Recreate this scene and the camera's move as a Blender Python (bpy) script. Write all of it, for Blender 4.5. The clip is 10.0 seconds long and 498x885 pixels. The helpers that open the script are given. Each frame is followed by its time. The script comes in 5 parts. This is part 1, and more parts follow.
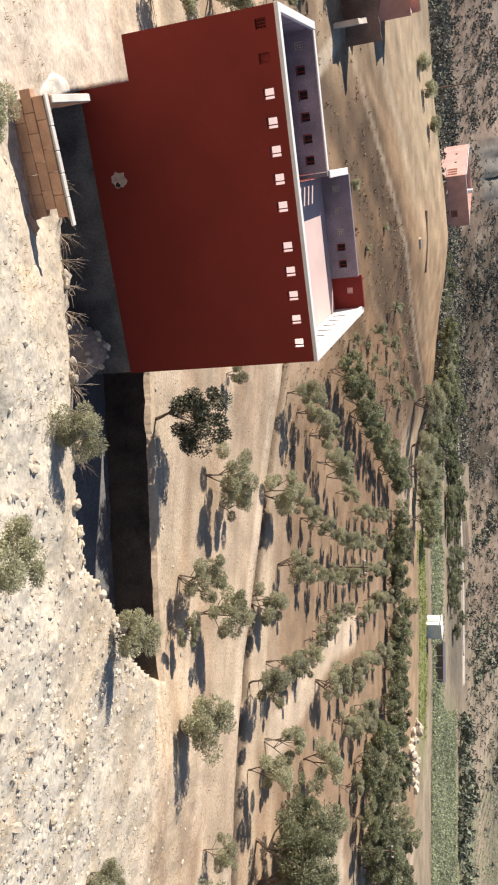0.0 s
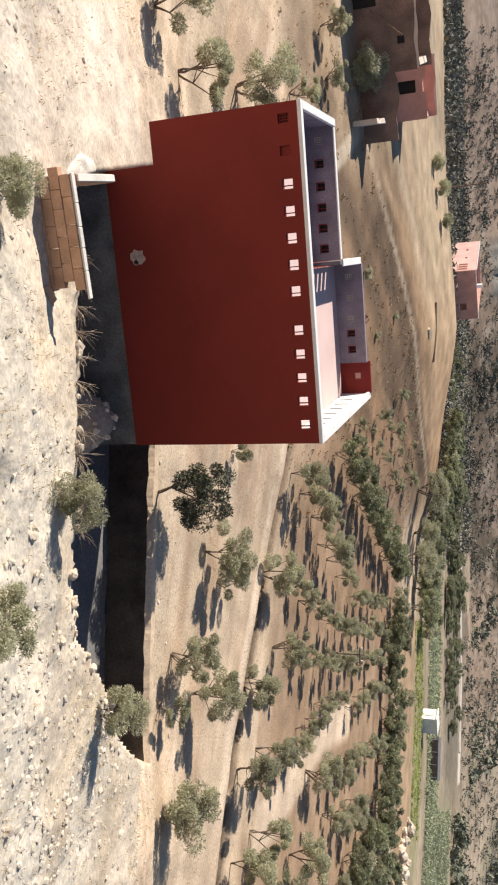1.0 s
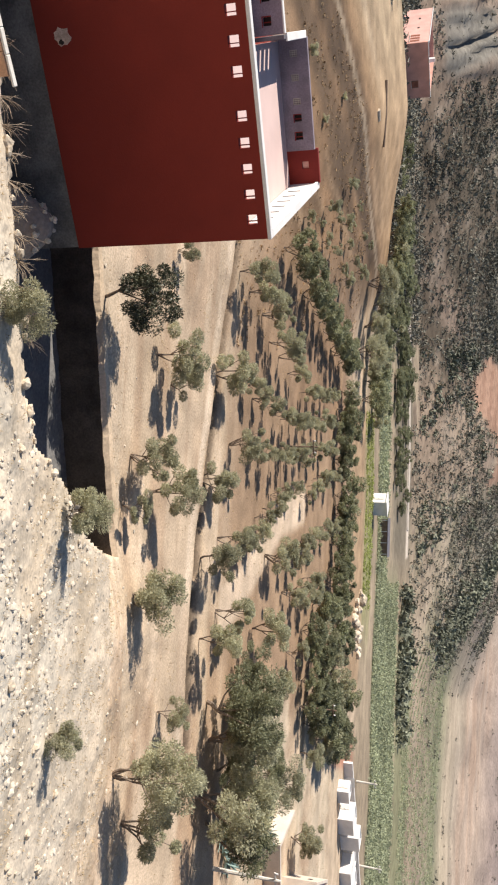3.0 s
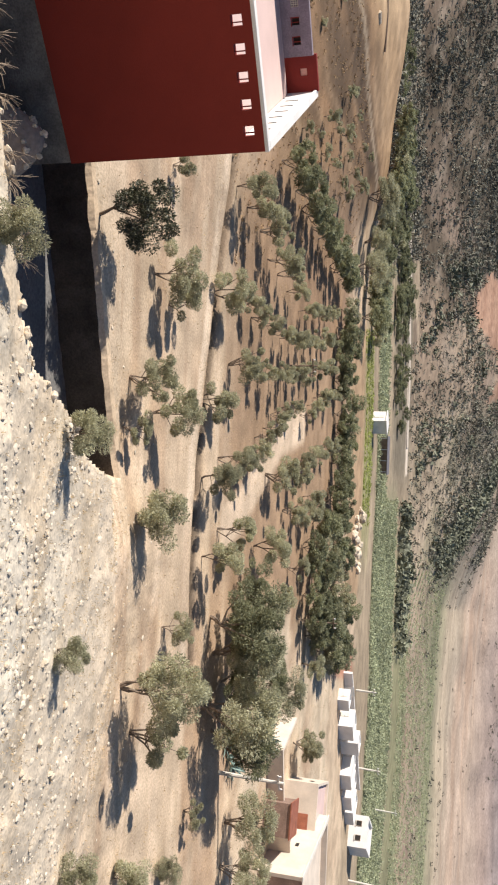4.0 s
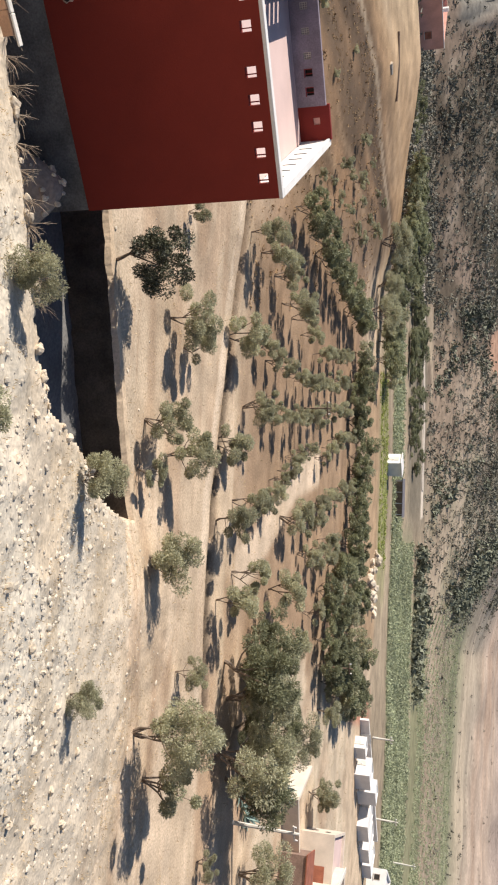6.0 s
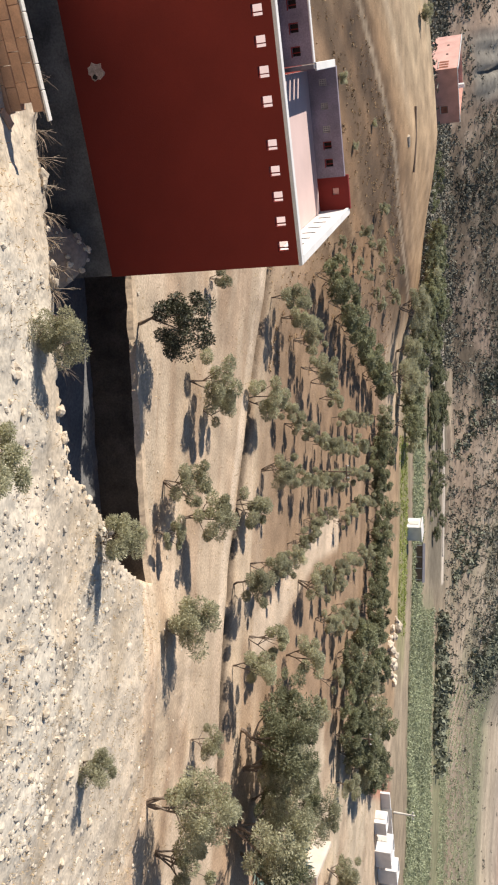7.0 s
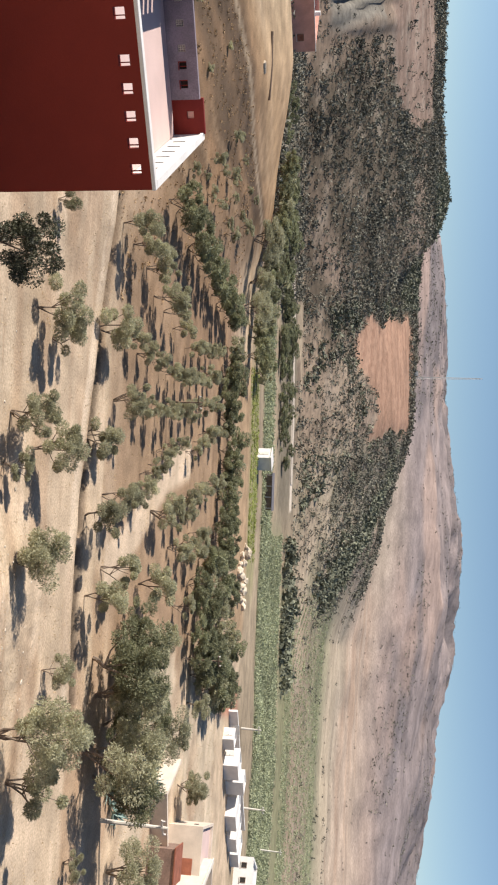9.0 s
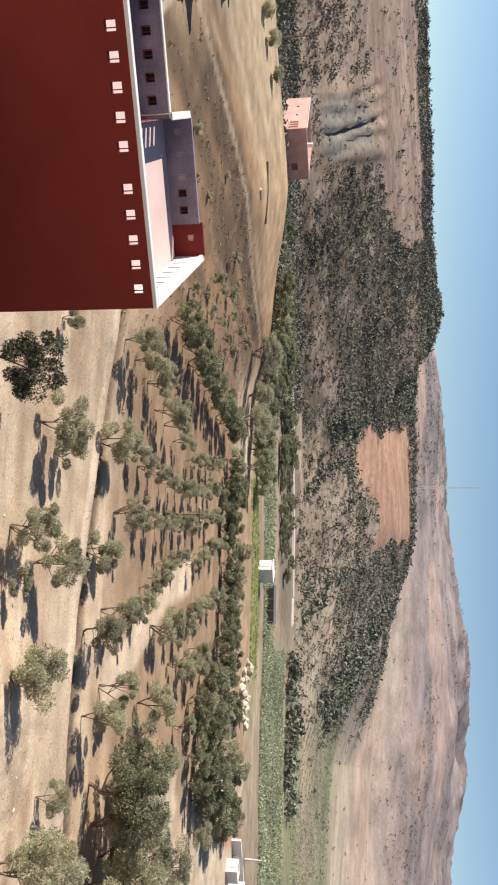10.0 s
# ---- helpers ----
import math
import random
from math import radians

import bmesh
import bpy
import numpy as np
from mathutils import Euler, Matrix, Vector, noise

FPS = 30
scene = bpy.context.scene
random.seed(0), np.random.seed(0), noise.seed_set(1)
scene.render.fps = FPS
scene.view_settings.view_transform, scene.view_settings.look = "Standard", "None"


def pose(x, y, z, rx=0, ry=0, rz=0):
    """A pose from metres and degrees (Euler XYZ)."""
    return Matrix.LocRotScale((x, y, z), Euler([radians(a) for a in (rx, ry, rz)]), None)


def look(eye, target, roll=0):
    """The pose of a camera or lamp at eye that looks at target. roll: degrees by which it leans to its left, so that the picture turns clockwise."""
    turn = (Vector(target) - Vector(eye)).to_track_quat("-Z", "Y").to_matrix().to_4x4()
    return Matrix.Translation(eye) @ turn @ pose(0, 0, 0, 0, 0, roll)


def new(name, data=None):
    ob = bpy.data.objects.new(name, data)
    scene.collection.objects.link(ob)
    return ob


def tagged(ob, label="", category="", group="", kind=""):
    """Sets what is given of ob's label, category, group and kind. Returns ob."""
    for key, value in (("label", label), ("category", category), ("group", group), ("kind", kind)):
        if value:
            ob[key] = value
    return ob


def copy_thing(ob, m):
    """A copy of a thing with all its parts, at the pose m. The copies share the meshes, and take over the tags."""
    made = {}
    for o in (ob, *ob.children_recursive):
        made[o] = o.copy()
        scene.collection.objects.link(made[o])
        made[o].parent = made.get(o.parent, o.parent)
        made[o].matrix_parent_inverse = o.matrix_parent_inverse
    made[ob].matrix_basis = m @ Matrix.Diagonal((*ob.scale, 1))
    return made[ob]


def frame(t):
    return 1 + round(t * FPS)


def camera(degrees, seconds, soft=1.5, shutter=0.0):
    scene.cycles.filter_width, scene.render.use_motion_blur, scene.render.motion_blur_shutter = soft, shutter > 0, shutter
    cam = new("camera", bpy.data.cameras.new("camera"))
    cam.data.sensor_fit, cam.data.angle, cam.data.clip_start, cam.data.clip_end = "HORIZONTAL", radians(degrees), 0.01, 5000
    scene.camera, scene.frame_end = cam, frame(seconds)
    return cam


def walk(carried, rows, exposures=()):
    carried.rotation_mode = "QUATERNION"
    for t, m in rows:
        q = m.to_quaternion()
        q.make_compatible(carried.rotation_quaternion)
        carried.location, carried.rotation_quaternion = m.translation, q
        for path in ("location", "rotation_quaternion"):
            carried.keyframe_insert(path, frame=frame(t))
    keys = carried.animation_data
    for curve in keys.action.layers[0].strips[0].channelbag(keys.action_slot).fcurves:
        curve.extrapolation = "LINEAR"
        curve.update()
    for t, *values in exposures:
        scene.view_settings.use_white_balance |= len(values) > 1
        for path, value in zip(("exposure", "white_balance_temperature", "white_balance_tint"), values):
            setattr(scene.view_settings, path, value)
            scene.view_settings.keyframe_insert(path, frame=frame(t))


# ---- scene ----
E_Z = 13.67
AIM = [(0.0, -14.82, -18.92, 88.09), (0.5, -19.78, -18.94, 88.65), (1.0, -20.49, -19.03, 89.35), (1.5, -20.43, -20.50, 89.40), (2.0, -16.66, -19.79,
       89.33), (2.5, -10.82, -17.39, 90.36), (3.0, -6.21, -15.68, 91.04), (3.2, -4.17, -15.35, 91.21), (4.3, -0.16, -15.79, 92.03), (4.5, 0.00, -15.97,
       92.07), (5.0, 0.23, -16.22, 92.07), (5.2, 0.30, -16.25, 92.14), (6.3, -5.77, -17.10, 90.50), (6.5, -7.04, -17.58, 90.24), (7.0, -8.00, -17.93, 90.13),
       (7.5, -5.59, -12.16, 90.88), (8.0, -2.94, -8.22, 91.58), (8.5, -2.35, -7.37, 91.80), (9.0, -3.30, -7.78, 91.53), (9.5, -9.14, -8.65, 90.15), (10.0,
       -11.00, -7.89, 89.85)]


def aim(az, pitch, roll):
    """The camera stands on the slope, turned on its side, and only turns."""
    a, p = radians(az), radians(pitch)
    d = Vector((math.sin(a) * math.cos(p), math.cos(a) * math.cos(p), math.sin(p)))
    return look((0, 0, E_Z), Vector((0, 0, E_Z)) + d, roll)


cam = camera(33.2, 10.0, soft=2.1)
walk(cam, [(t, aim(a, p, r)) for t, a, p, r in AIM], [(0, 0.69), (1.0, 0.66), (2.0, 0.52), (2.5, 0.60), (3.0, 0.67), (5, 0.62), (6.5, 0.57), (7.0, 0.55), (7.5, 0.66), (8.0, 0.58), (8.5, 0.59), (9.0, 0.60), (9.5, 0.70), (10, 0.68)])

# ---- daylight ----
SUN_EL, SUN_AZ = 35.0, -95.0
world = bpy.data.worlds.new("sky")
scene.world = world
world.use_nodes = True
wn = world.node_tree.nodes
sky = wn.new("ShaderNodeTexSky")
sky.sky_type = "NISHITA"
sky.sun_disc = False
sky.sun_elevation, sky.sun_rotation = radians(SUN_EL), radians(SUN_AZ)
sky.dust_density, sky.air_density, sky.ozone_density, sky.altitude = 0.02, 1.0, 2.6, 900
world.node_tree.links.new(sky.outputs[0], wn["Background"].inputs[0])
wn["Background"].inputs[1].default_value = 0.074
lamp = bpy.data.lights.new("sun", "SUN")
lamp.energy, lamp.angle, lamp.color = 4.95, radians(0.53), (1.0, 0.94, 0.85)
sun = new("sun", lamp)
sun.matrix_world = look((math.sin(radians(SUN_AZ)) * math.cos(radians(SUN_EL)), math.cos(radians(SUN_AZ)) * math.cos(radians(SUN_EL)), math.sin(radians(SUN_EL))), (0, 0, 0))


# ---- materials ----
def material(name, colour, rough=0.85, vary=0.25, grain=20.0, patch=2.0, bump=0.3, tint=None, metal=0.0, attr=False, each=0.0, island=0.0, fine=None, spec=0.25, depth=0.02, broad=0.0):
    """A surface with patches and grain, both in metres (scale = features a metre)."""
    m = bpy.data.materials.new(name)
    m.use_nodes = True
    nt = m.node_tree
    b = nt.nodes["Principled BSDF"]
    b.inputs["Roughness"].default_value, b.inputs["Metallic"].default_value = rough, metal
    b.inputs["Specular IOR Level"].default_value = spec
    geo = nt.nodes.new("ShaderNodeNewGeometry")
    n1, n2 = nt.nodes.new("ShaderNodeTexNoise"), nt.nodes.new("ShaderNodeTexNoise")
    n1.inputs["Scale"].default_value, n1.inputs["Detail"].default_value = patch, 6
    n2.inputs["Scale"].default_value, n2.inputs["Detail"].default_value = grain, 4
    for n in (n1, n2):
        nt.links.new(geo.outputs["Position"], n.inputs["Vector"])
    r1 = nt.nodes.new("ShaderNodeMapRange")
    r1.inputs[1].default_value, r1.inputs[2].default_value = 0.3, 0.7
    r1.inputs[3].default_value, r1.inputs[4].default_value = 1 - vary, 1 + vary
    nt.links.new(n1.outputs[0], r1.inputs[0])
    r2 = nt.nodes.new("ShaderNodeMapRange")
    r2.inputs[1].default_value, r2.inputs[2].default_value = 0.3, 0.7
    f = vary * 0.7 if fine is None else fine
    r2.inputs[3].default_value, r2.inputs[4].default_value = 1 - f, 1 + f
    nt.links.new(n2.outputs[0], r2.inputs[0])
    mul = nt.nodes.new("ShaderNodeMath")
    mul.operation = "MULTIPLY"
    nt.links.new(r1.outputs[0], mul.inputs[0])
    nt.links.new(r2.outputs[0], mul.inputs[1])
    last = mul.outputs[0]
    if broad:
        n3, r4, m4 = nt.nodes.new("ShaderNodeTexNoise"), nt.nodes.new("ShaderNodeMapRange"), nt.nodes.new("ShaderNodeMath")
        n3.inputs["Scale"].default_value, n3.inputs["Detail"].default_value, n3.inputs["Roughness"].default_value = 0.025, 9, 0.75
        nt.links.new(geo.outputs["Position"], n3.inputs["Vector"])
        r4.inputs[1].default_value, r4.inputs[2].default_value = 0.35, 0.65
        r4.inputs[3].default_value, r4.inputs[4].default_value = 1 - broad, 1 + broad
        nt.links.new(n3.outputs[0], r4.inputs[0])
        m4.operation = "MULTIPLY"
        nt.links.new(last, m4.inputs[0])
        nt.links.new(r4.outputs[0], m4.inputs[1])
        last = m4.outputs[0]
    if each or island:
        info = nt.nodes.new("ShaderNodeNewGeometry" if island else "ShaderNodeObjectInfo")
        each = each or island
        r3 = nt.nodes.new("ShaderNodeMapRange")
        r3.inputs[3].default_value, r3.inputs[4].default_value = 1 - each, 1 + each
        nt.links.new(info.outputs["Random Per Island" if island else "Random"], r3.inputs[0])
        m3 = nt.nodes.new("ShaderNodeMath")
        m3.operation = "MULTIPLY"
        nt.links.new(last, m3.inputs[0])
        nt.links.new(r3.outputs[0], m3.inputs[1])
        last = m3.outputs[0]
    if attr:
        src = nt.nodes.new("ShaderNodeAttribute")
        src.attribute_name = "soil"
        base = src.outputs["Color"]
    else:
        src = nt.nodes.new("ShaderNodeRGB")
        src.outputs[0].default_value = (*colour, 1)
        base = src.outputs[0]
        if tint:
            mx = nt.nodes.new("ShaderNodeMix")
            mx.data_type = "RGBA"
            mx.inputs[7].default_value = (*tint, 1)
            nt.links.new(base, mx.inputs[6])
            nt.links.new(n1.outputs[0], mx.inputs[0])
            base = mx.outputs[2]
    sc = nt.nodes.new("ShaderNodeVectorMath")
    sc.operation = "SCALE"
    nt.links.new(base, sc.inputs[0])
    nt.links.new(last, sc.inputs["Scale"])
    nt.links.new(sc.outputs[0], b.inputs["Base Color"])
    if bump:
        bp = nt.nodes.new("ShaderNodeBump")
        bp.inputs["Strength"].default_value, bp.inputs["Distance"].default_value = bump, depth
        nt.links.new(n2.outputs[0], bp.inputs["Height"])
        nt.links.new(bp.outputs[0], b.inputs["Normal"])
    return m


SOIL = material("dry_soil", (0.5, 0.4, 0.3), 0.95, 0.22, 9.0, 0.5, 0.45, attr=True, fine=0.20, spec=0.1, depth=0.05, broad=0.3)
RED = material("red_wall_paint", (0.188, 0.0238, 0.015), 0.8, 0.10, 30, 0.6, 0.15, fine=0.05)
DARKRED = material("dark_red_paint", (0.20, 0.026, 0.02), 0.8, 0.12, 30, 0.8, 0.15)
WHITE = material("white_limewash", (0.68, 0.645, 0.61), 0.85, 0.08, 25, 1.5, 0.2)
SHADED_LILAC = material("shaded_lilac_render", (0.24, 0.20, 0.23), 0.9, 0.25, 25, 1.6, 0.3)
PINKROOF = material("pink_roof_screed", (0.60, 0.44, 0.40), 0.9, 0.06, 25, 0.8, 0.2)
CEMENT = material("dark_cement_render", (0.15, 0.14, 0.15), 0.9, 0.25, 20, 1.5, 0.3)
PLINTH = material("grey_cement_plinth", (0.135, 0.13, 0.125), 0.9, 0.35, 18, 1.5, 0.4)
BLOCK = material("beige_stone_block", (0.50, 0.30, 0.19), 0.9, 0.15, 30, 3, 0.4, each=0.10)
ROCK = material("pale_limestone", (0.53, 0.44, 0.335), 0.95, 0.25, 14, 2.5, 0.7, each=0.2)
BARK = material("olive_bark", (0.20, 0.155, 0.12), 0.95, 0.3, 40, 6, 0.6)


def leafy(mat, share):
    """Lets light through the thin leaves."""
    nt = mat.node_tree
    b, out = nt.nodes["Principled BSDF"], nt.nodes["Material Output"]
    tr, mix = nt.nodes.new("ShaderNodeBsdfTranslucent"), nt.nodes.new("ShaderNodeMixShader")
    nt.links.new(b.inputs["Base Color"].links[0].from_socket, tr.inputs[0])
    mix.inputs[0].default_value = share
    nt.links.new(b.outputs[0], mix.inputs[1])
    nt.links.new(tr.outputs[0], mix.inputs[2])
    nt.links.new(mix.outputs[0], out.inputs[0])
    return mat


LEAF = leafy(material("olive_leaves", (0.33, 0.32, 0.195), 0.6, 0.25, 12, 1.2, 0.0, tint=(0.48, 0.455, 0.31), each=0.16, spec=0.4), 0.42)
LEAF_DARK = leafy(material("dark_leaves", (0.19, 0.195, 0.105), 0.6, 0.3, 12, 1.2, 0.0, tint=(0.30, 0.30, 0.18), each=0.25, spec=0.4), 0.4)
# olive leaves darkened almost to black: shade put into the colour
LEAF_SHADED = material("shaded_olive_leaves", (0.06, 0.065, 0.036), 0.5, 0.3, 12, 1.2, 0.0, tint=(0.15, 0.15, 0.095), spec=0.4)
WOOD = material("dark_wood_leaves", (0.12, 0.125, 0.085), 0.7, 0.3, 2, 0.1, 0.0, tint=(0.19, 0.19, 0.135), island=0.4)
CROP = leafy(material("green_crop", (0.27, 0.31, 0.08), 0.7, 0.3, 6, 0.2, 0.0, tint=(0.36, 0.37, 0.13)), 0.3)
SCRUB = material("hill_scrub", (0.125, 0.12, 0.095), 0.95, 0.3, 2, 0.05, 0.0, tint=(0.20, 0.185, 0.145), island=0.5)
BRUSH = material("dry_brown_brush", (0.38, 0.255, 0.14), 0.95, 0.3, 6, 0.5, 0.0, island=0.4)
STONES = material("loose_stones", (0.54, 0.465, 0.37), 0.95, 0.2, 25, 2.5, 0.4, island=0.22)
STRAW = leafy(material("dry_straw", (0.52, 0.39, 0.23), 0.95, 0.3, 10, 0.7, 0.0, island=0.3), 0.3)
ROWS = leafy(material("grey_green_rows", (0.36, 0.375, 0.24), 0.9, 0.2, 3, 0.1, 0.0, island=0.25), 0.3)
DIRT = material("pale_dirt_road", (0.50, 0.42, 0.34), 0.95, 0.2, 6, 0.4, 0.3)
BEIGE = material("beige_render", (0.60, 0.505, 0.415), 0.9, 0.12, 20, 0.9, 0.3)
PATCH = material("weathered_mortar", (0.42, 0.32, 0.27), 0.95, 0.3, 25, 6, 0.6)
# lighter copy of the salmon render: sunlight put into wall colour, also a pale infill
PINK_LIGHT = material("pale_and_sunlit_salmon", (0.72, 0.42, 0.36), 0.9, 0.12, 20, 0.7, 0.3)
PINK = material("salmon_render", (0.62, 0.32, 0.25), 0.9, 0.15, 20, 0.7, 0.3)
MUD = material("brown_rammed_earth", (0.235, 0.155, 0.12), 0.95, 0.3, 12, 0.8, 0.6)
CONCRETE = material("pale_concrete", (0.62, 0.57, 0.50), 0.85, 0.12, 25, 2, 0.3)
# bank face colour is near-black for the shade it stands in
SHADED_EARTH = material("shaded_bank_earth", (0.085, 0.07, 0.058), 0.95, 0.35, 14, 1.2, 0.6)
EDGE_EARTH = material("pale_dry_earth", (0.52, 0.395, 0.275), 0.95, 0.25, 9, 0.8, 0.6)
TIMBER = material("weathered_timber", (0.20, 0.14, 0.10), 0.9, 0.25, 30, 3, 0.4)
DARK = material("dark_interior", (0.03, 0.025, 0.022), 0.9, 0.2, 8, 1, 0)
RUST = material("rusty_door", (0.28, 0.10, 0.06), 0.7, 0.25, 20, 2, 0.2)
STEEL = material("galvanised_steel", (0.6, 0.62, 0.64), 0.45, 0.1, 20, 2, 0.0, metal=0.6)
LIME = material("white_lime_rubble", (0.62, 0.555, 0.47), 0.95, 0.12, 18, 2.0, 0.6)
TWIG = material("dry_twigs", (0.30, 0.235, 0.175), 0.9, 0.25, 40, 5, 0.2)
AGAVE = material("blue_green_agave", (0.20, 0.27, 0.24), 0.5, 0.2, 12, 2, 0.1)


# ---- mesh helpers ----
def mesh_of(name, bm, mat, smooth=False):
    me = bpy.data.meshes.new(name)
    bm.to_mesh(me)
    bm.free()
    me.materials.append(mat)
    if smooth:
        me.polygons.foreach_set("use_smooth", [True] * len(me.polygons))
    return me


def part(name, bm, mat, parent=None, label="", smooth=False):
    ob = new(name, mesh_of(name, bm, mat, smooth))
    ob.parent = parent
    if label:
        tagged(ob, label)
    return ob


def empty(name, m, label, category, group="", kind=""):
    ob = new(name)
    ob.empty_display_size = 0.2
    ob.matrix_basis = m
    return tagged(ob, label, category, group, kind)


def box(bm, x0, y0, z0, x1, y1, z1):
    v = [bm.verts.new((x, y, z)) for z in (z0, z1) for y in (y0, y1) for x in (x0, x1)]
    for f in ((0, 2, 3, 1), (4, 5, 7, 6), (0, 1, 5, 4), (2, 6, 7, 3), (0, 4, 6, 2), (1, 3, 7, 5)):
        bm.faces.new([v[i] for i in f])


def boxes(*rows):
    bm = bmesh.new()
    for r in rows:
        box(bm, *r)
    return bm


def soft_box(x0, y0, z0, x1, y1, z1, r=0.02):
    bm = boxes((x0, y0, z0, x1, y1, z1))
    bmesh.ops.bevel(bm, geom=bm.edges[:], offset=r, segments=1, affect="EDGES")
    return bm


def tube(bm, pts, radii, n=7):
    rings = []
    for i, p in enumerate(pts):
        p = Vector(p)
        d = Vector(pts[min(i + 1, len(pts) - 1)]) - Vector(pts[max(i - 1, 0)])
        q = d.to_track_quat("Z", "Y")
        rings.append([bm.verts.new(p + q @ Vector((math.cos(k * math.tau / n) * radii[i], math.sin(k * math.tau / n) * radii[i], 0))) for k in range(n)])
    for a, b in zip(rings, rings[1:]):
        for k in range(n):
            bm.faces.new((a[k], a[(k + 1) % n], b[(k + 1) % n], b[k]))
    bm.faces.new(rings[0][::-1])
    bm.faces.new(rings[-1])


def cells(x, y, seed=0):
    """Smooth value noise in 0..1 over numpy arrays."""
    xi, yi = np.floor(x), np.floor(y)
    fx, fy = x - xi, y - yi
    fx, fy = fx * fx * (3 - 2 * fx), fy * fy * (3 - 2 * fy)

    def h(a, b):
        s = np.sin(a * 127.1 + b * 311.7 + seed * 74.7) * 43758.5453
        return s - np.floor(s)
    return (h(xi, yi) * (1 - fx) + h(xi + 1, yi) * fx) * (1 - fy) + (h(xi, yi + 1) * (1 - fx) + h(xi + 1, yi + 1) * fx) * fy


def fbm(x, y, seed=0, n=4):
    s, a = 0.0, 0.5
    for k in range(n):
        s = s + a * cells(x * 2 ** k, y * 2 ** k, seed + k)
        a *= 0.5
    return s / (1 - 0.5 ** n) - 0.5


def ramp(v, a, b):
    t = np.clip((v - a) / (b - a), 0, 1)
    return t * t * (3 - 2 * t)


# ---- the lie of the land ----
LAND_AZ = [-60, -40, -28, -20, -13, -5, 3, 10, 17, 26]
LAND_D = [36, 70, 110, 145, 215, 520, 760, 2300, 4300]
LAND_Z = [[0, 2, 4, 4, -1, 46, 40, 60, 60], [0, 2, 3.2, 1, -2, 45.5, 40, 100, 60], [0, 1.8, 4.2, -1, -2, 52, 40, 150, 80],
          [0, 0.8, 1.8, -2, -2, 54, 38, 190, 90], [0, 0, -0.5, -2, -2, 43, 34, 232, 120], [0, 0, -0.5, -2, -2, 43, 30, 247, 120],
          [0, 0, -0.5, -2, -2, 26, 24, 289, 130], [0, 0, -0.5, -2, -2, 4, 20, 279, 120], [0, 0, -0.3, -1, -2, 0, 16, 222, 90],
          [0, 0, 0, -1, -2, 0, 12, 165, 70]]


def far_land(az, d):
    logd = np.log(np.clip(d, 36, 4300))
    cols = np.array([np.interp(logd, np.log(LAND_D), row) for row in LAND_Z])
    t = np.interp(az, LAND_AZ, np.arange(len(LAND_AZ)))
    i = np.clip(np.floor(t).astype(int), 0, len(LAND_AZ) - 2)
    f = t - i
    f = f * f * (3 - 2 * f) * 0.5 + f * 0.5
    k = np.arange(len(d))
    return cols[i, k] * (1 - f) + cols[i + 1, k] * f


SLOPE_D = [0, 1.6, 6, 12, 15, 20, 26, 31, 36]
SLOPE_Z = [12.07, 11.6, 8.3, 5.05, 4.3, 3.04, 1.55, 0.5, 0]
LIP_AZ = [-40.3, -38, -33, -30, -26, -20, -15.6, -9, -5.7, -3, -0.5, 1.0, 2.4]
LIP_D = [18.8, 18.0, 17.6, 17.2, 16.9, 16.4, 16.6, 16.7, 17.6, 19.6, 21.9, 23.4, 26.5]


def bank_side(x, y):
    """Metres past the straight top edge of the dug-out, towards the field."""
    return (y - 26.9) * 0.9604 - (x + 10.0) * 0.2788


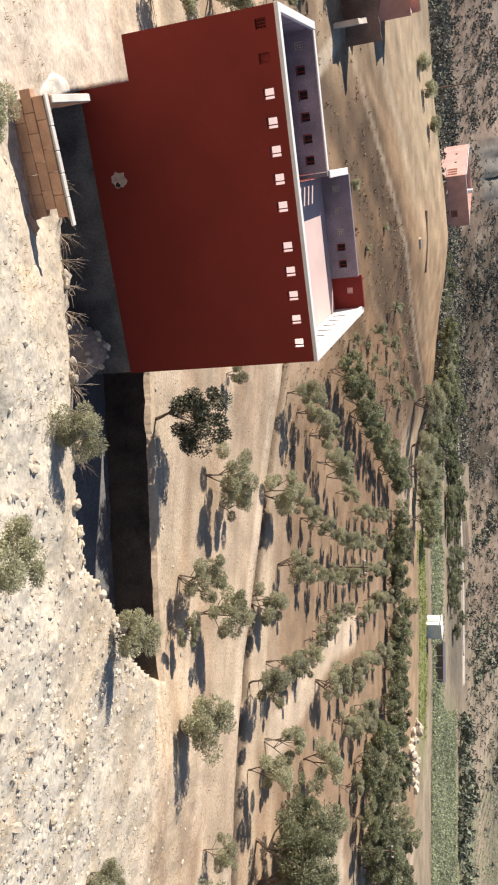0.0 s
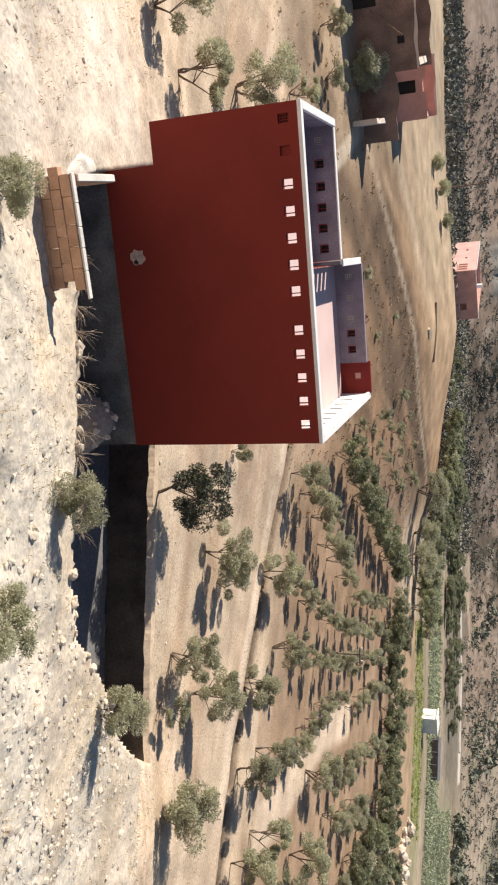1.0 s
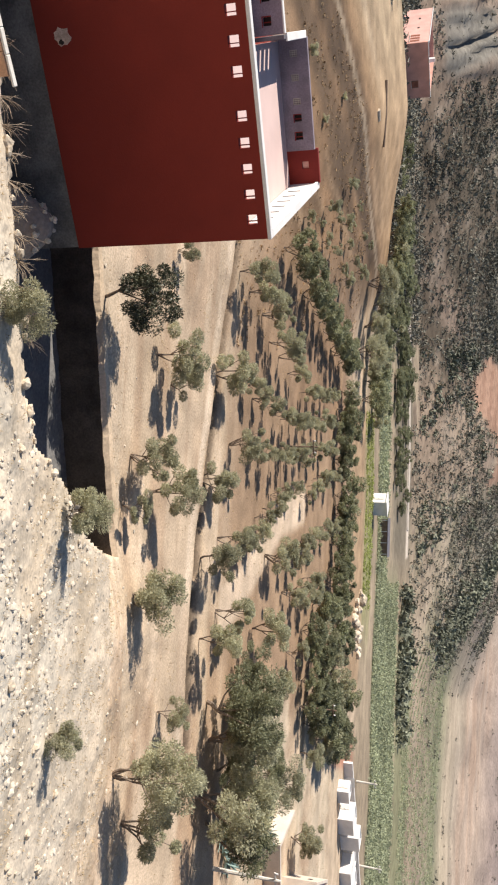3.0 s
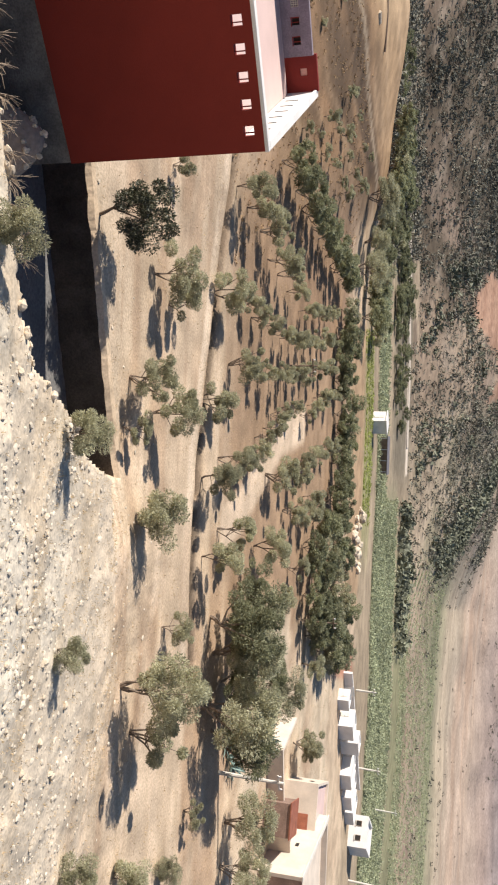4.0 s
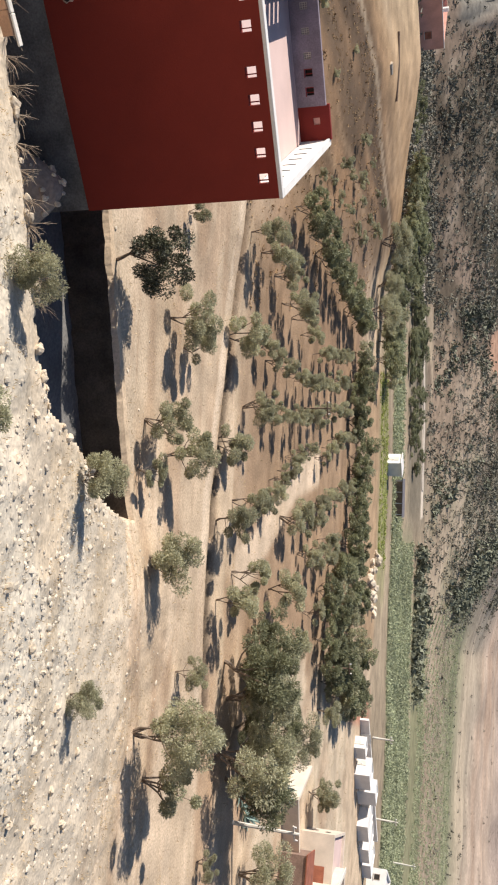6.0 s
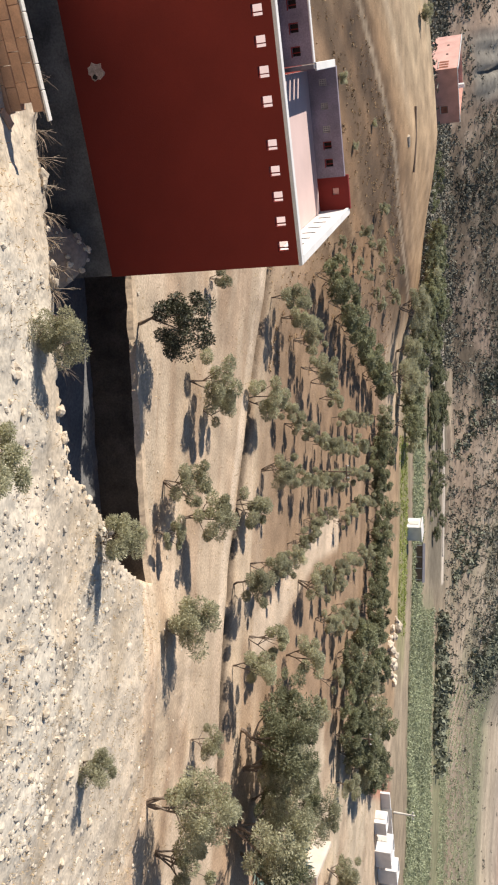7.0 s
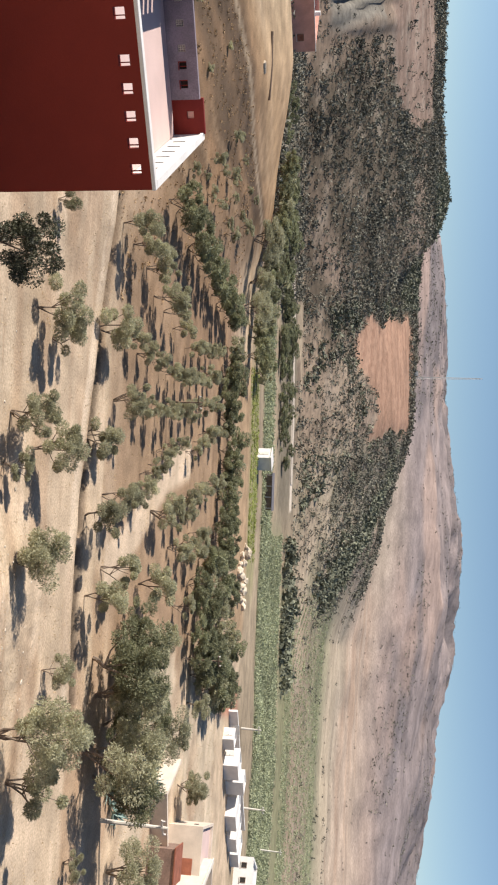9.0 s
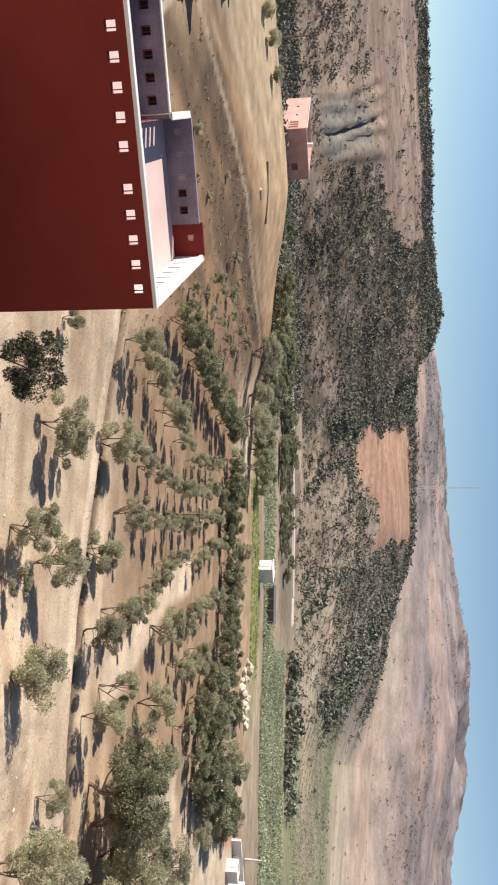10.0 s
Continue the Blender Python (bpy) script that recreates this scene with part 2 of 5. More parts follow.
def land(x, y):
    x, y = np.asarray(x, float).ravel(), np.asarray(y, float).ravel()
    d, az = np.hypot(x, y), np.degrees(np.arctan2(x, y))
    q = d * (1 - 2 * ramp(np.abs(az + 10), 62, 150))
    slope = np.interp(q, [-60, *SLOPE_D], [44, *SLOPE_Z])
    slope = slope + 0.35 * fbm(x * 0.35, y * 0.35, 3) * ramp(d, 4, 9) * (1 - ramp(d, 28, 40)) + (0.16 * fbm(x * 1.7, y * 1.7, 9) + 0.05 * fbm(x * 5, y * 5, 10, 2)) * (1 - ramp(d, 25, 45))
    back = ramp(np.abs(az + 10), 62, 150)
    z = np.where(d > 36, far_land(az, d) * (1 - back) + np.where(d > 36, slope, 0) * back, slope)
    # level field above the dug-out, which the slope runs into on its open side
    flat = ramp(-az, -9, 0.5) * ramp(d - np.interp(az, LIP_AZ, LIP_D), 0.2, 2.0) * ramp(az, -40.6, -40.2)
    z = z * (1 - flat) + np.where(d > 36, z, 0.06 * fbm(x * 0.8, y * 0.8, 5)) * flat
    wob = 0.55 * fbm(x * 0.9, y * 0.9, 14) + 0.3 * fbm(x * 3, y * 3, 15)
    lip = np.interp(az, LIP_AZ, LIP_D, left=99, right=99) + wob
    inside = ramp(d - lip, 0, 0.55) * ramp(-bank_side(x, y) + 0.03 * fbm(x * 1.3, y * 1.3, 8), 0.0, 0.22) * ramp(-az, -2.6, -1.4)
    floor = -1.72 + 0.10 * fbm(x * 0.6, y * 0.6, 21) + 4.2 * np.exp(-((x + 7.9) ** 2 + (y - 19.3) ** 2) / 3.4)
    z = z * (1 - inside) + floor * inside
    far = ramp(d, 60, 400)
    z = z + 0.10 * fbm(x * 0.5, y * 0.5, 31) * ramp(d, 30, 50) + far * (d * 0.010) * fbm(x / (18 + d * 0.05), y / (18 + d * 0.05), 41, 3) * ramp(d, 230, 420)
    big = ramp(d, 900, 1800)
    z = z + big * 150 * (0.10 - np.abs(fbm(x / 240, y / 240, 55, 5))) * (1 - ramp(d, 1900, 2300) * 0.85) - big * 22
    cut = (x > -21) * (x < 11) * ramp(fbm(x * 0.35, y * 0.05, 96), -0.42, -0.2)
    z = z - 0.5 * np.exp(-(from_ditch(x, y) / 0.4) ** 2) * cut + 0.10 * np.exp(-((from_ditch(x, y) + 0.7) / 0.35) ** 2) * cut
    edge_az = np.interp(d, [270, 500], [-12.0, -18.2])
    z = z + 5.5 * (2 * ramp(edge_az - az, -0.8, 0.8) - 1) * np.exp(-((az - edge_az) / 4.5) ** 2) * ramp(d, 310, 430) * (1 - ramp(d, 540, 620))
    gully = ramp(-az, 29, 30) * (1 - ramp(-az, 33.5, 35)) * ramp(d, 225, 245) * (1 - ramp(d, 300, 330))
    z = z + gully * 8.5 * (0.2 - np.abs(fbm(az * 1.6 + d * 0.02, d / 90, 95, 4)))
    return z


DITCH_X, DITCH_Y = [-22, -13.8, -5.4, 0.5, 6.2, 12], [44.0, 43.0, 41.4, 39.9, 39.6, 39.9]


def from_ditch(x, y):
    """Metres past the ditch that runs along the farm track."""
    return y - np.interp(x, DITCH_X, DITCH_Y) + 0.25 * fbm(x * 0.5, y * 0.1, 99)


def ground_at(x, y):
    return float(land([x], [y])[0])


# ---- ground: one sheet to the horizon ----
ROAD_AZ, ROAD_D = [-23.5, -22, -20, -14, -7, -0.8], [156, 162, 175, 183, 185, 186]
HILL_AZ, HILL_D = [-46, -38.6, -34.9, -30.4, -23.9, -18], [58, 64.9, 69.8, 75.5, 84, 98]


def soil_colour(x, y, z):
    d, az = np.hypot(x, y), np.degrees(np.arctan2(x, y))
    c = np.zeros((len(x), 3))
    c[:] = (0.555, 0.46, 0.35)

    def lay(mask, rgb):
        c[:] = c * (1 - mask[:, None]) + np.array(rgb) * mask[:, None]
    scree = ramp(fbm(x * 0.22, y * 0.22, 61), 0.0, 0.18) * (1 - ramp(d, 19, 27))
    lay(scree, (0.575, 0.50, 0.40))
    lay(ramp(fbm(x * 0.3, y * 0.5, 62), 0.05, 0.2) * (1 - ramp(d, 30, 40)) * 0.6, (0.46, 0.36, 0.25))
    lay(ramp(-az, 36, 42) * (1 - ramp(d, 30, 38)) * 0.7, (0.50, 0.42, 0.345))
    lay(ramp(d, 24, 34) * 0.9, (0.46, 0.345, 0.24))
    lay(ramp(fbm(x * 0.10, y * 0.8, 97), 0.03, 0.16) * ramp(d, 25, 31) * (1 - ramp(d, 60, 80)) * 0.65, (0.37, 0.255, 0.17))
    lay(ramp(fbm(x * 0.09, y * 0.9, 98), 0.05, 0.2) * ramp(d, 25, 31) * (1 - ramp(d, 60, 80)) * 0.5, (0.62, 0.48, 0.35))
    lay(ramp(fbm(x * 0.12, y * 0.3, 63), 0.02, 0.2) * ramp(d, 26, 34) * (1 - ramp(d, 80, 110)) * 0.7, (0.34, 0.225, 0.145))
    # shade in the dug-out put into the soil: near-black face, grey floor
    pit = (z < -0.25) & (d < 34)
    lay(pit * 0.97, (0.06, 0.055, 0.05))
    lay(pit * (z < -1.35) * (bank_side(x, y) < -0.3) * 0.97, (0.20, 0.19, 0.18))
    lay(np.exp(-((x + 7.9) ** 2 + (y - 19.3) ** 2) / 3.4) * (z > -1.5) * 0.9, (0.27, 0.205, 0.165))
    # furrows of the ploughed olive ground near the hollow
    lay(ramp(d, 58, 66) * (1 - ramp(d, 84, 92)) * ramp(az, -18, -14) * (1 - ramp(az, -9, -6)), (0.30, 0.17, 0.11))
    # grass hill beyond the house, streaked along its contour
    hill = ramp(-az, 14, 19) * ramp(d, 44, 62)
    q = d - np.interp(az, HILL_AZ, HILL_D)
    lay(hill, (0.26, 0.16, 0.092))
    lay(hill * ramp(q, 2, 14), (0.36, 0.235, 0.135))
    lay(hill * ramp(q, 6, 20) * ramp(-az, 24, 34), (0.40, 0.30, 0.195))
    lay(hill * ramp(-az, 34, 42) * 0.7, (0.38, 0.285, 0.19))
    lay(hill * ramp(fbm(q * 0.22, az * 0.16, 88, 5), -0.02, 0.14) * (0.72 - 0.4 * ramp(q, 4, 14)), (0.15, 0.098, 0.06))
    lay(hill * ramp(fbm(q * 0.45, az * 0.22, 90, 5), 0.04, 0.2) * 0.4, (0.43, 0.30, 0.19))
    lay(hill * (1 - ramp(np.abs(q + 2.4 * fbm(x * 0.2, y * 0.2, 87)), 2.4, 6.5)) * (0.95 + 0.6 * fbm(x * 0.5, y * 0.5, 89)) * (1 - ramp(-az, 35, 40)), (0.105, 0.07, 0.046))
    lay(hill * (1 - ramp(np.abs(q + 8.5 + 3 * fbm(x * 0.15, y * 0.15, 86)), 1.6, 4.6)) * (0.85 + 0.8 * fbm(x * 0.4, y * 0.4, 85)), (0.12, 0.08, 0.052))
    lay(hill * (1 - ramp(np.abs(q - 3.2 - 1.2 * fbm(x * 0.1, y * 0.1, 84)), 0.4, 1.1)) * 0.5, (0.50, 0.39, 0.275))
    lay((1 - ramp(np.abs(az + 38.9 + (d - 55) * 0.24), 0.35, 0.9)) * (d > 46) * (d < 66) * 0.75, (0.58, 0.47, 0.35))
    lay(hill * (1 - ramp(np.abs(q - 14), 0.5, 2.0)) * ramp(-az, 27, 34) * 0.35, (0.52, 0.42, 0.305))
    lay(ramp(d, 119, 132) * ramp(-az, 16, 22), (0.23, 0.18, 0.13))
    lay(ramp(y, 43, 47) * (1 - ramp(d, 84, 92)) * ramp(az, -21, -17) * (1 - ramp(az, 9, 15)) * 0.9, (0.275, 0.182, 0.115))
    lay(ramp(fbm(x * 0.1, y * 1.1, 100), 0.0, 0.18) * ramp(y, 43, 47) * (1 - ramp(d, 80, 92)) * ramp(az, -21, -17) * (1 - ramp(az, 9, 15)) * 0.6, (0.21, 0.138, 0.088))
    lay(ramp(az, 9, 13) * ramp(d, 50, 58) * (1 - ramp(d, 88, 98)) * ramp(fbm(x * 0.25, y * 0.25, 102), -0.2, 0.02) * 0.9, (0.54, 0.43, 0.31))
    # tracks and paths
    di = from_ditch(x, y)
    lay((1 - ramp(np.abs(di + 1.25), 0.12, 0.55)) * (x > -22) * (x < 12) * 0.9, (0.57, 0.45, 0.335))
    lay((1 - ramp(np.abs(di), 0.35, 0.75)) * (x > -22) * (x < 12) * ramp(fbm(x * 0.35, y * 0.05, 96), -0.42, -0.2) * 0.9, (0.10, 0.072, 0.05))
    lay(ramp(fbm(x * 0.16, y * 1.25, 94), 0.05, 0.2) * ramp(d, 24, 30) * (1 - ramp(d, 46, 56)) * 0.45, (0.34, 0.235, 0.155))
    lay((1 - ramp(np.abs(x - 22.6 - (y - 92) * 0.28), 1.6, 2.8)) * (1 - ramp(np.abs(y - 93), 7, 10)), (0.42, 0.21, 0.14))
    pa = np.abs(x - np.interp(y, [44, 48, 53, 58, 66], [4.6, 3.6, 1.2, -1.0, -2.2]))
    lay((1 - ramp(pa, 0.9, 1.9)) * (y > 44) * (y < 66) * 0.85, (0.58, 0.45, 0.33))
    # valley bottom: crops, orchard strip, road
    v = ramp(d, 100, 106)
    lay(v * (1 - ramp(d, 190, 230)) * ramp(az, -17, -13), (0.31, 0.24, 0.165))
    lay(ramp(d, 150, 158) * (1 - ramp(d, 190, 198)) * (1 - ramp(az, 0, 4)), (0.20, 0.165, 0.12))
    lay(ramp(d, 90, 93) * (1 - ramp(d, 103, 106)) * ramp(az, -10, -8) * (1 - ramp(az, 9, 12)), (0.36, 0.245, 0.15))
    lay(ramp(d, 103, 106) * (1 - ramp(d, 113, 117)) * ramp(az, -9, -7.5) * (1 - ramp(az, 4, 9)) * (0.5 + 0.8 * np.clip(fbm(x * 0.3, y * 0.3, 66), -0.5, 0.5)), (0.20, 0.23, 0.07))
    lay(ramp(d, 122, 128) * (1 - ramp(d, 164, 170)) * ramp(az, 1, 5) * 0.9, (0.20, 0.21, 0.12))
    lay(ramp(d, 122, 128) * (1 - ramp(d, 140, 146)) * ramp(az, -14, -10) * (1 - ramp(az, 1, 5)) * 0.8, (0.17, 0.18, 0.095))
    lay(ramp(d, 168, 174) * (1 - ramp(d, 300, 420)) * ramp(az, 4, 9), (0.22, 0.205, 0.12))
    lay((1 - ramp(np.abs(d - np.interp(az, ROAD_AZ, ROAD_D)), 1.6, 3.8)) * (az < 1.5) * (az > -24) * 0.95, (0.55, 0.46, 0.37))
    lay(ramp(d, 188, 192) * (1 - ramp(d, 207, 216)) * (1 - ramp(az, 0, 4)) * ramp(fbm(x / 9, y / 9, 93), -0.1, 0.1), (0.17, 0.125, 0.09))
    # opposite hillside
    hs = ramp(d, 207, 216) * (1 - ramp(az, 3, 10) * ramp(d, 240, 330)) * (1 - ramp(d, 560, 640))
    n1, n2 = fbm(x / 22, y / 22, 91), fbm(x / 7, y / 7, 92)
    lay(hs * ramp(-az, -4, 2), (0.105, 0.078, 0.055))
    lay(hs * ramp(-az + 3 * n1, 26, 31) * 0.8, (0.29, 0.20, 0.145))
    lay(hs * ramp(az + 3 * n1, -13, -8) * 0.85, (0.33, 0.238, 0.17))
    lay(hs * ramp(fbm(x / 26, y / 60, 67), 0.02, 0.14) * 0.8, (0.27, 0.19, 0.14))
    lay(hs * ramp(n2, 0.08, 0.2) * 0.5, (0.33, 0.255, 0.195))
    w, da = 26 * n1 + 8 * n2, 2.2 * n1
    orange = ramp(az + da, -12.2, -11.6) * (1 - ramp(az + da, -4.4, -3.8)) * ramp(d + w - 22 * np.sin(az * 0.8), 296, 302) * (1 - ramp(d + w, 496, 506))
    lay(orange, (0.39, 0.225, 0.15))
    lay(orange * (np.sin(d * 0.42 + 3 * n1 + 0.8 * az) > 0.5) * 0.6, (0.29, 0.155, 0.10))
    terr = ramp(-az + da, 24, 25) * ramp(d + w - np.interp(az, [-38, -25], [-42, 0]), 322, 330) * (1 - ramp(d + w, 436, 446))
    lay(terr, (0.27, 0.178, 0.135))
    lay(terr * (np.sin(d * 0.55 + 2.5 * n1) > 0.35) * 0.7, (0.18, 0.115, 0.085))
    lay(terr * ramp(n2, 0.05, 0.2) * 0.6, (0.33, 0.25, 0.195))
    lay(ramp(-az + da, 29.5, 30.5) * (1 - ramp(-az + da, 33, 34)) * ramp(d + w, 228, 236) * (1 - ramp(d + w, 285, 300)) * 0.9, (0.20, 0.175, 0.145))
    dots = ramp(az, -4.5, -2) * (1 - ramp(az, 6, 9)) * ramp(d, 190, 200) * (1 - ramp(d + w, 330, 380))
    lay(dots * 0.8, (0.36, 0.275, 0.195))
    lay(dots * ramp(fbm(x / 30, y / 12, 103), 0.0, 0.15) * 0.6, (0.26, 0.22, 0.14))
    # plain and mountains
    pl = ramp(d, 420, 520) * ramp(az, 2, 9)
    lay(pl, (0.44, 0.315, 0.235))
    lay(pl * (1 - ramp(d + 160 * fbm(x / 150, y / 150, 68), 430, 620)) * 0.8, (0.36, 0.30, 0.21))
    lay(pl * ramp(fbm(x / 140, y / 22, 74, 5), 0.0, 0.2) * (1 - ramp(d, 800, 1000)) * 0.6, (0.42, 0.27, 0.185))
    mt = ramp(d, 700, 950)
    lay(mt, (0.295, 0.225, 0.205))
    lay(mt * ramp(fbm(x / 230, y / 160, 69, 6), 0.0, 0.10) * 0.85, (0.18, 0.145, 0.14))
    lay(mt * ramp(fbm(x / 40, y / 40, 73, 4), 0.0, 0.15) * 0.5, (0.24, 0.18, 0.16))
    lay(mt * ramp(fbm(x / 330, y / 230, 71, 4), 0.10, 0.2) * 0.6, (0.43, 0.285, 0.22))
    # haze put into the colour: far soil loses red and gains blue
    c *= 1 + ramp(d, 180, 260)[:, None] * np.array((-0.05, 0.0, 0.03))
    return np.clip(c, 0, 1)


def make_ground():
    az = np.radians(np.concatenate([np.arange(-180, -64, 4.0), np.arange(-62, 46, 0.25), np.arange(48, 180, 4.0)]))
    rr = [0.6]
    while rr[-1] < 4700:
        rr.append(rr[-1] * (1.03 if rr[-1] < 9 else 1.0095 if rr[-1] < 28.2 else 1.0017 if rr[-1] < 30.6 else 1.0095 if rr[-1] < 34 else 1.0055 if rr[-1] < 46 else 1.013 if rr[-1] < 110 else 1.016))
    rr = np.array(rr)
    n, m = len(az), len(rr)
    D, A = np.meshgrid(rr, az, indexing="ij")
    x, y = (D * np.sin(A)).ravel(), (D * np.cos(A)).ravel()
    z = land(x, y)
    i, j = np.meshgrid(np.arange(m - 1), np.arange(n), indexing="ij")
    j2 = (j + 1) % n
    quads = np.stack([i * n + j, i * n + j2, (i + 1) * n + j2, (i + 1) * n + j], -1).reshape(-1, 4)[:, ::-1]
    verts = np.column_stack([x, y, z])
    hub = len(verts)
    verts = np.vstack([verts, [[0, 0, land([0.01], [0.01])[0]]]])
    faces = quads.tolist() + [[hub, k, (k + 1) % n] for k in range(n)]
    me = bpy.data.meshes.new("ground")
    me.from_pydata(verts.tolist(), [], faces)
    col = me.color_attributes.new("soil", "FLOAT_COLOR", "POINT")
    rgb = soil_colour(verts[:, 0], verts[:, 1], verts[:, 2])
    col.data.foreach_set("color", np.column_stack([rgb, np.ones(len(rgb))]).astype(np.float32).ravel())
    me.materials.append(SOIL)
    me.polygons.foreach_set("use_smooth", [True] * len(me.polygons))
    return tagged(new("ground", me), "dry stony hillside, tan fields and distant brown mountains", "ground", kind="structure")


make_ground()


def make_road():
    """The pale dirt road at the foot of the opposite hillside."""
    bm = bmesh.new()
    prev = None
    for k in range(160):
        az = -23 + 22.5 * k / 159
        d = float(np.interp(az, ROAD_AZ, ROAD_D)) + 0.8 * math.sin(az * 0.9)
        a = radians(az)
        row = []
        for q in (-1.5, 1.5):
            px, py = (d + q) * math.sin(a), (d + q) * math.cos(a)
            row.append((px, py, ground_at(px, py)))
        top = max(row[0][2], row[1][2]) + 0.12
        vs = [bm.verts.new((row[0][0], row[0][1], top - 0.6)), bm.verts.new((row[0][0], row[0][1], top)), bm.verts.new((row[1][0], row[1][1], top + 0.1)), bm.verts.new((row[1][0], row[1][1], top - 0.5))]
        if prev:
            for j in range(3):
                bm.faces.new((prev[j], prev[j + 1], vs[j + 1], vs[j]))
        prev = vs
    return tagged(part("road", bm, DIRT), "narrow pale dirt road along the valley", "road", kind="structure")


make_road()

def make_bank():
    """The cut earth face on the field side of the dug-out, with its crumbling edge."""
    face, edge = bmesh.new(), bmesh.new()
    rows = []
    for k in range(121):
        q = -2.2 + 14.0 * k / 120
        x, y = -10.0 + 0.9604 * q, 26.9 + 0.2788 * q
        w = 0.10 * noise.noise(Vector((q * 0.9, 3, 0))) + 0.05 * noise.noise(Vector((q * 4, 5, 0)))
        top = ground_at(x - 0.2788 * 0.25, y + 0.9604 * 0.25)
        col = []
        for o, z in ((0.30, top + 0.012), (-0.06 + w, top + 0.03 + 0.03 * noise.noise(Vector((q * 1.7, 1, 2)))), (-0.26 + w, top - 0.13 - 0.05 * noise.noise(Vector((q * 1.3, 7, 2))))):
            col.append(Vector((x - 0.2788 * o, y + 0.9604 * o, z)))
        down = [col[2].copy()]
        for n in range(1, 7):
            o = -0.27 + w + 0.05 * noise.noise(Vector((q * 2, n * 0.7, 9))) - 0.02 * n
            down.append(Vector((x - 0.2788 * o, y + 0.9604 * o, top - 0.16 - 0.31 * n)))
        rows.append((col, down))
    for bm, pick in ((edge, 0), (face, 1)):
        vs = [[bm.verts.new(p) for p in r[pick]] for r in rows]
        for a, b in zip(vs, vs[1:]):
            for m in range(len(a) - 1):
                bm.faces.new((a[m], a[m + 1], b[m + 1], b[m]))
    tagged(part("bank_face", face, SHADED_EARTH, None, "", True), "cut earth face of the dug-out, shade put into its dark colour", "bank", kind="structure")
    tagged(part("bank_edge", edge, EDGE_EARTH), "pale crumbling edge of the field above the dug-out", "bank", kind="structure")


make_bank()

# ---- the red house ----
HOUSE = pose(-15.0, 15.81, 0, 0, 0, 33.3)
TOP, ROOF = 8.2, 7.28
house = empty("house", HOUSE, "flat-roofed red rendered house with white parapet caps", "house")


def pierced(x0, x1, y0, y1, z0, z1, holes, hz0, hz1):
    """One solid wall along x with openings (x centre, width) between hz0 and hz1."""
    xs = [x0] + [q for c, w in holes for q in (c - w / 2, c + w / 2)] + [x1]
    zs = [z0, hz0, hz1, z1]
    bm = bmesh.new()
    v = {(i, j, k): bm.verts.new((x, y, z)) for i, x in enumerate(xs) for j, y in enumerate((y0, y1)) for k, z in enumerate(zs)}
    solid = {(i, k) for i in range(len(xs) - 1) for k in range(3) if k != 1 or i % 2 == 0}
    for i, k in solid:
        a, b = i + 1, k + 1
        bm.faces.new([v[i, 0, k], v[a, 0, k], v[a, 0, b], v[i, 0, b]])
        bm.faces.new([v[i, 1, b], v[a, 1, b], v[a, 1, k], v[i, 1, k]])
        if (i - 1, k) not in solid:
            bm.faces.new([v[i, 0, k], v[i, 0, b], v[i, 1, b], v[i, 1, k]])
        if (i + 1, k) not in solid:
            bm.faces.new([v[a, 1, k], v[a, 1, b], v[a, 0, b], v[a, 0, k]])
        if (i, k - 1) not in solid:
            bm.faces.new([v[i, 1, k], v[a, 1, k], v[a, 0, k], v[i, 0, k]])
        if (i, k + 1) not in solid:
            bm.faces.new([v[i, 0, b], v[a, 0, b], v[a, 1, b], v[i, 1, b]])
    return bm


FRONT = [(0.39, 0.24), (1.16, 0.24)] + [(1.97 + 0.68 * k, 0.26) for k in range(5)] + [(5.71 + 0.638 * k, 0.26) for k in range(5)]
part("front_wall", pierced(0, 8.78, 0, 0.2, 4.05, TOP - 0.1, FRONT, 7.58, 7.86), RED, house)
part("lower_wall", boxes((1.1, 0.003, 2.6, 8.777, 0.2, 4.05), (1.1, 0.2, 2.6, 1.3, 3.8, 4.05)), RED, house)
part("overhang_slab", boxes((0, 0.2, 3.95, 1.1, 3.9, 4.05)), CONCRETE, house)
part("plinth", boxes((1.1, 0.03, -3.2, 8.75, 0.25, 2.6), (1.13, 0.25, -3.2, 1.3, 3.8, 2.6)), PLINTH, house, "bare grey cement plinth")
part("side_wall", boxes((8.58, 0.2, -3.2, 8.777, 7.1, 6.9)), RED, house)
part("back_wall", boxes((0.2, 3.7, 4.05, 4.0, 3.9, 7.08), (4.0, 6.7, -3.2, 8.58, 6.9, 7.08), (4.0, 3.9, -3.2, 4.2, 6.7, 7.08), (1.3, 3.6, -3.2, 4.0, 3.8, 4.05)), RED, house)
part("left_wall", boxes((0.003, 0.2, 4.05, 0.2, 3.9, 7.08)), RED, house)
part("roof_slab", boxes((0.2, 0.2, 7.08, 8.58, 3.7, ROOF), (4.2, 3.7, 7.08, 8.58, 6.7, ROOF)), PINKROOF, house, "pale pink screed roof")


def turned(bm, m):
    bmesh.ops.transform(bm, matrix=m, verts=bm.verts[:])
    return bm


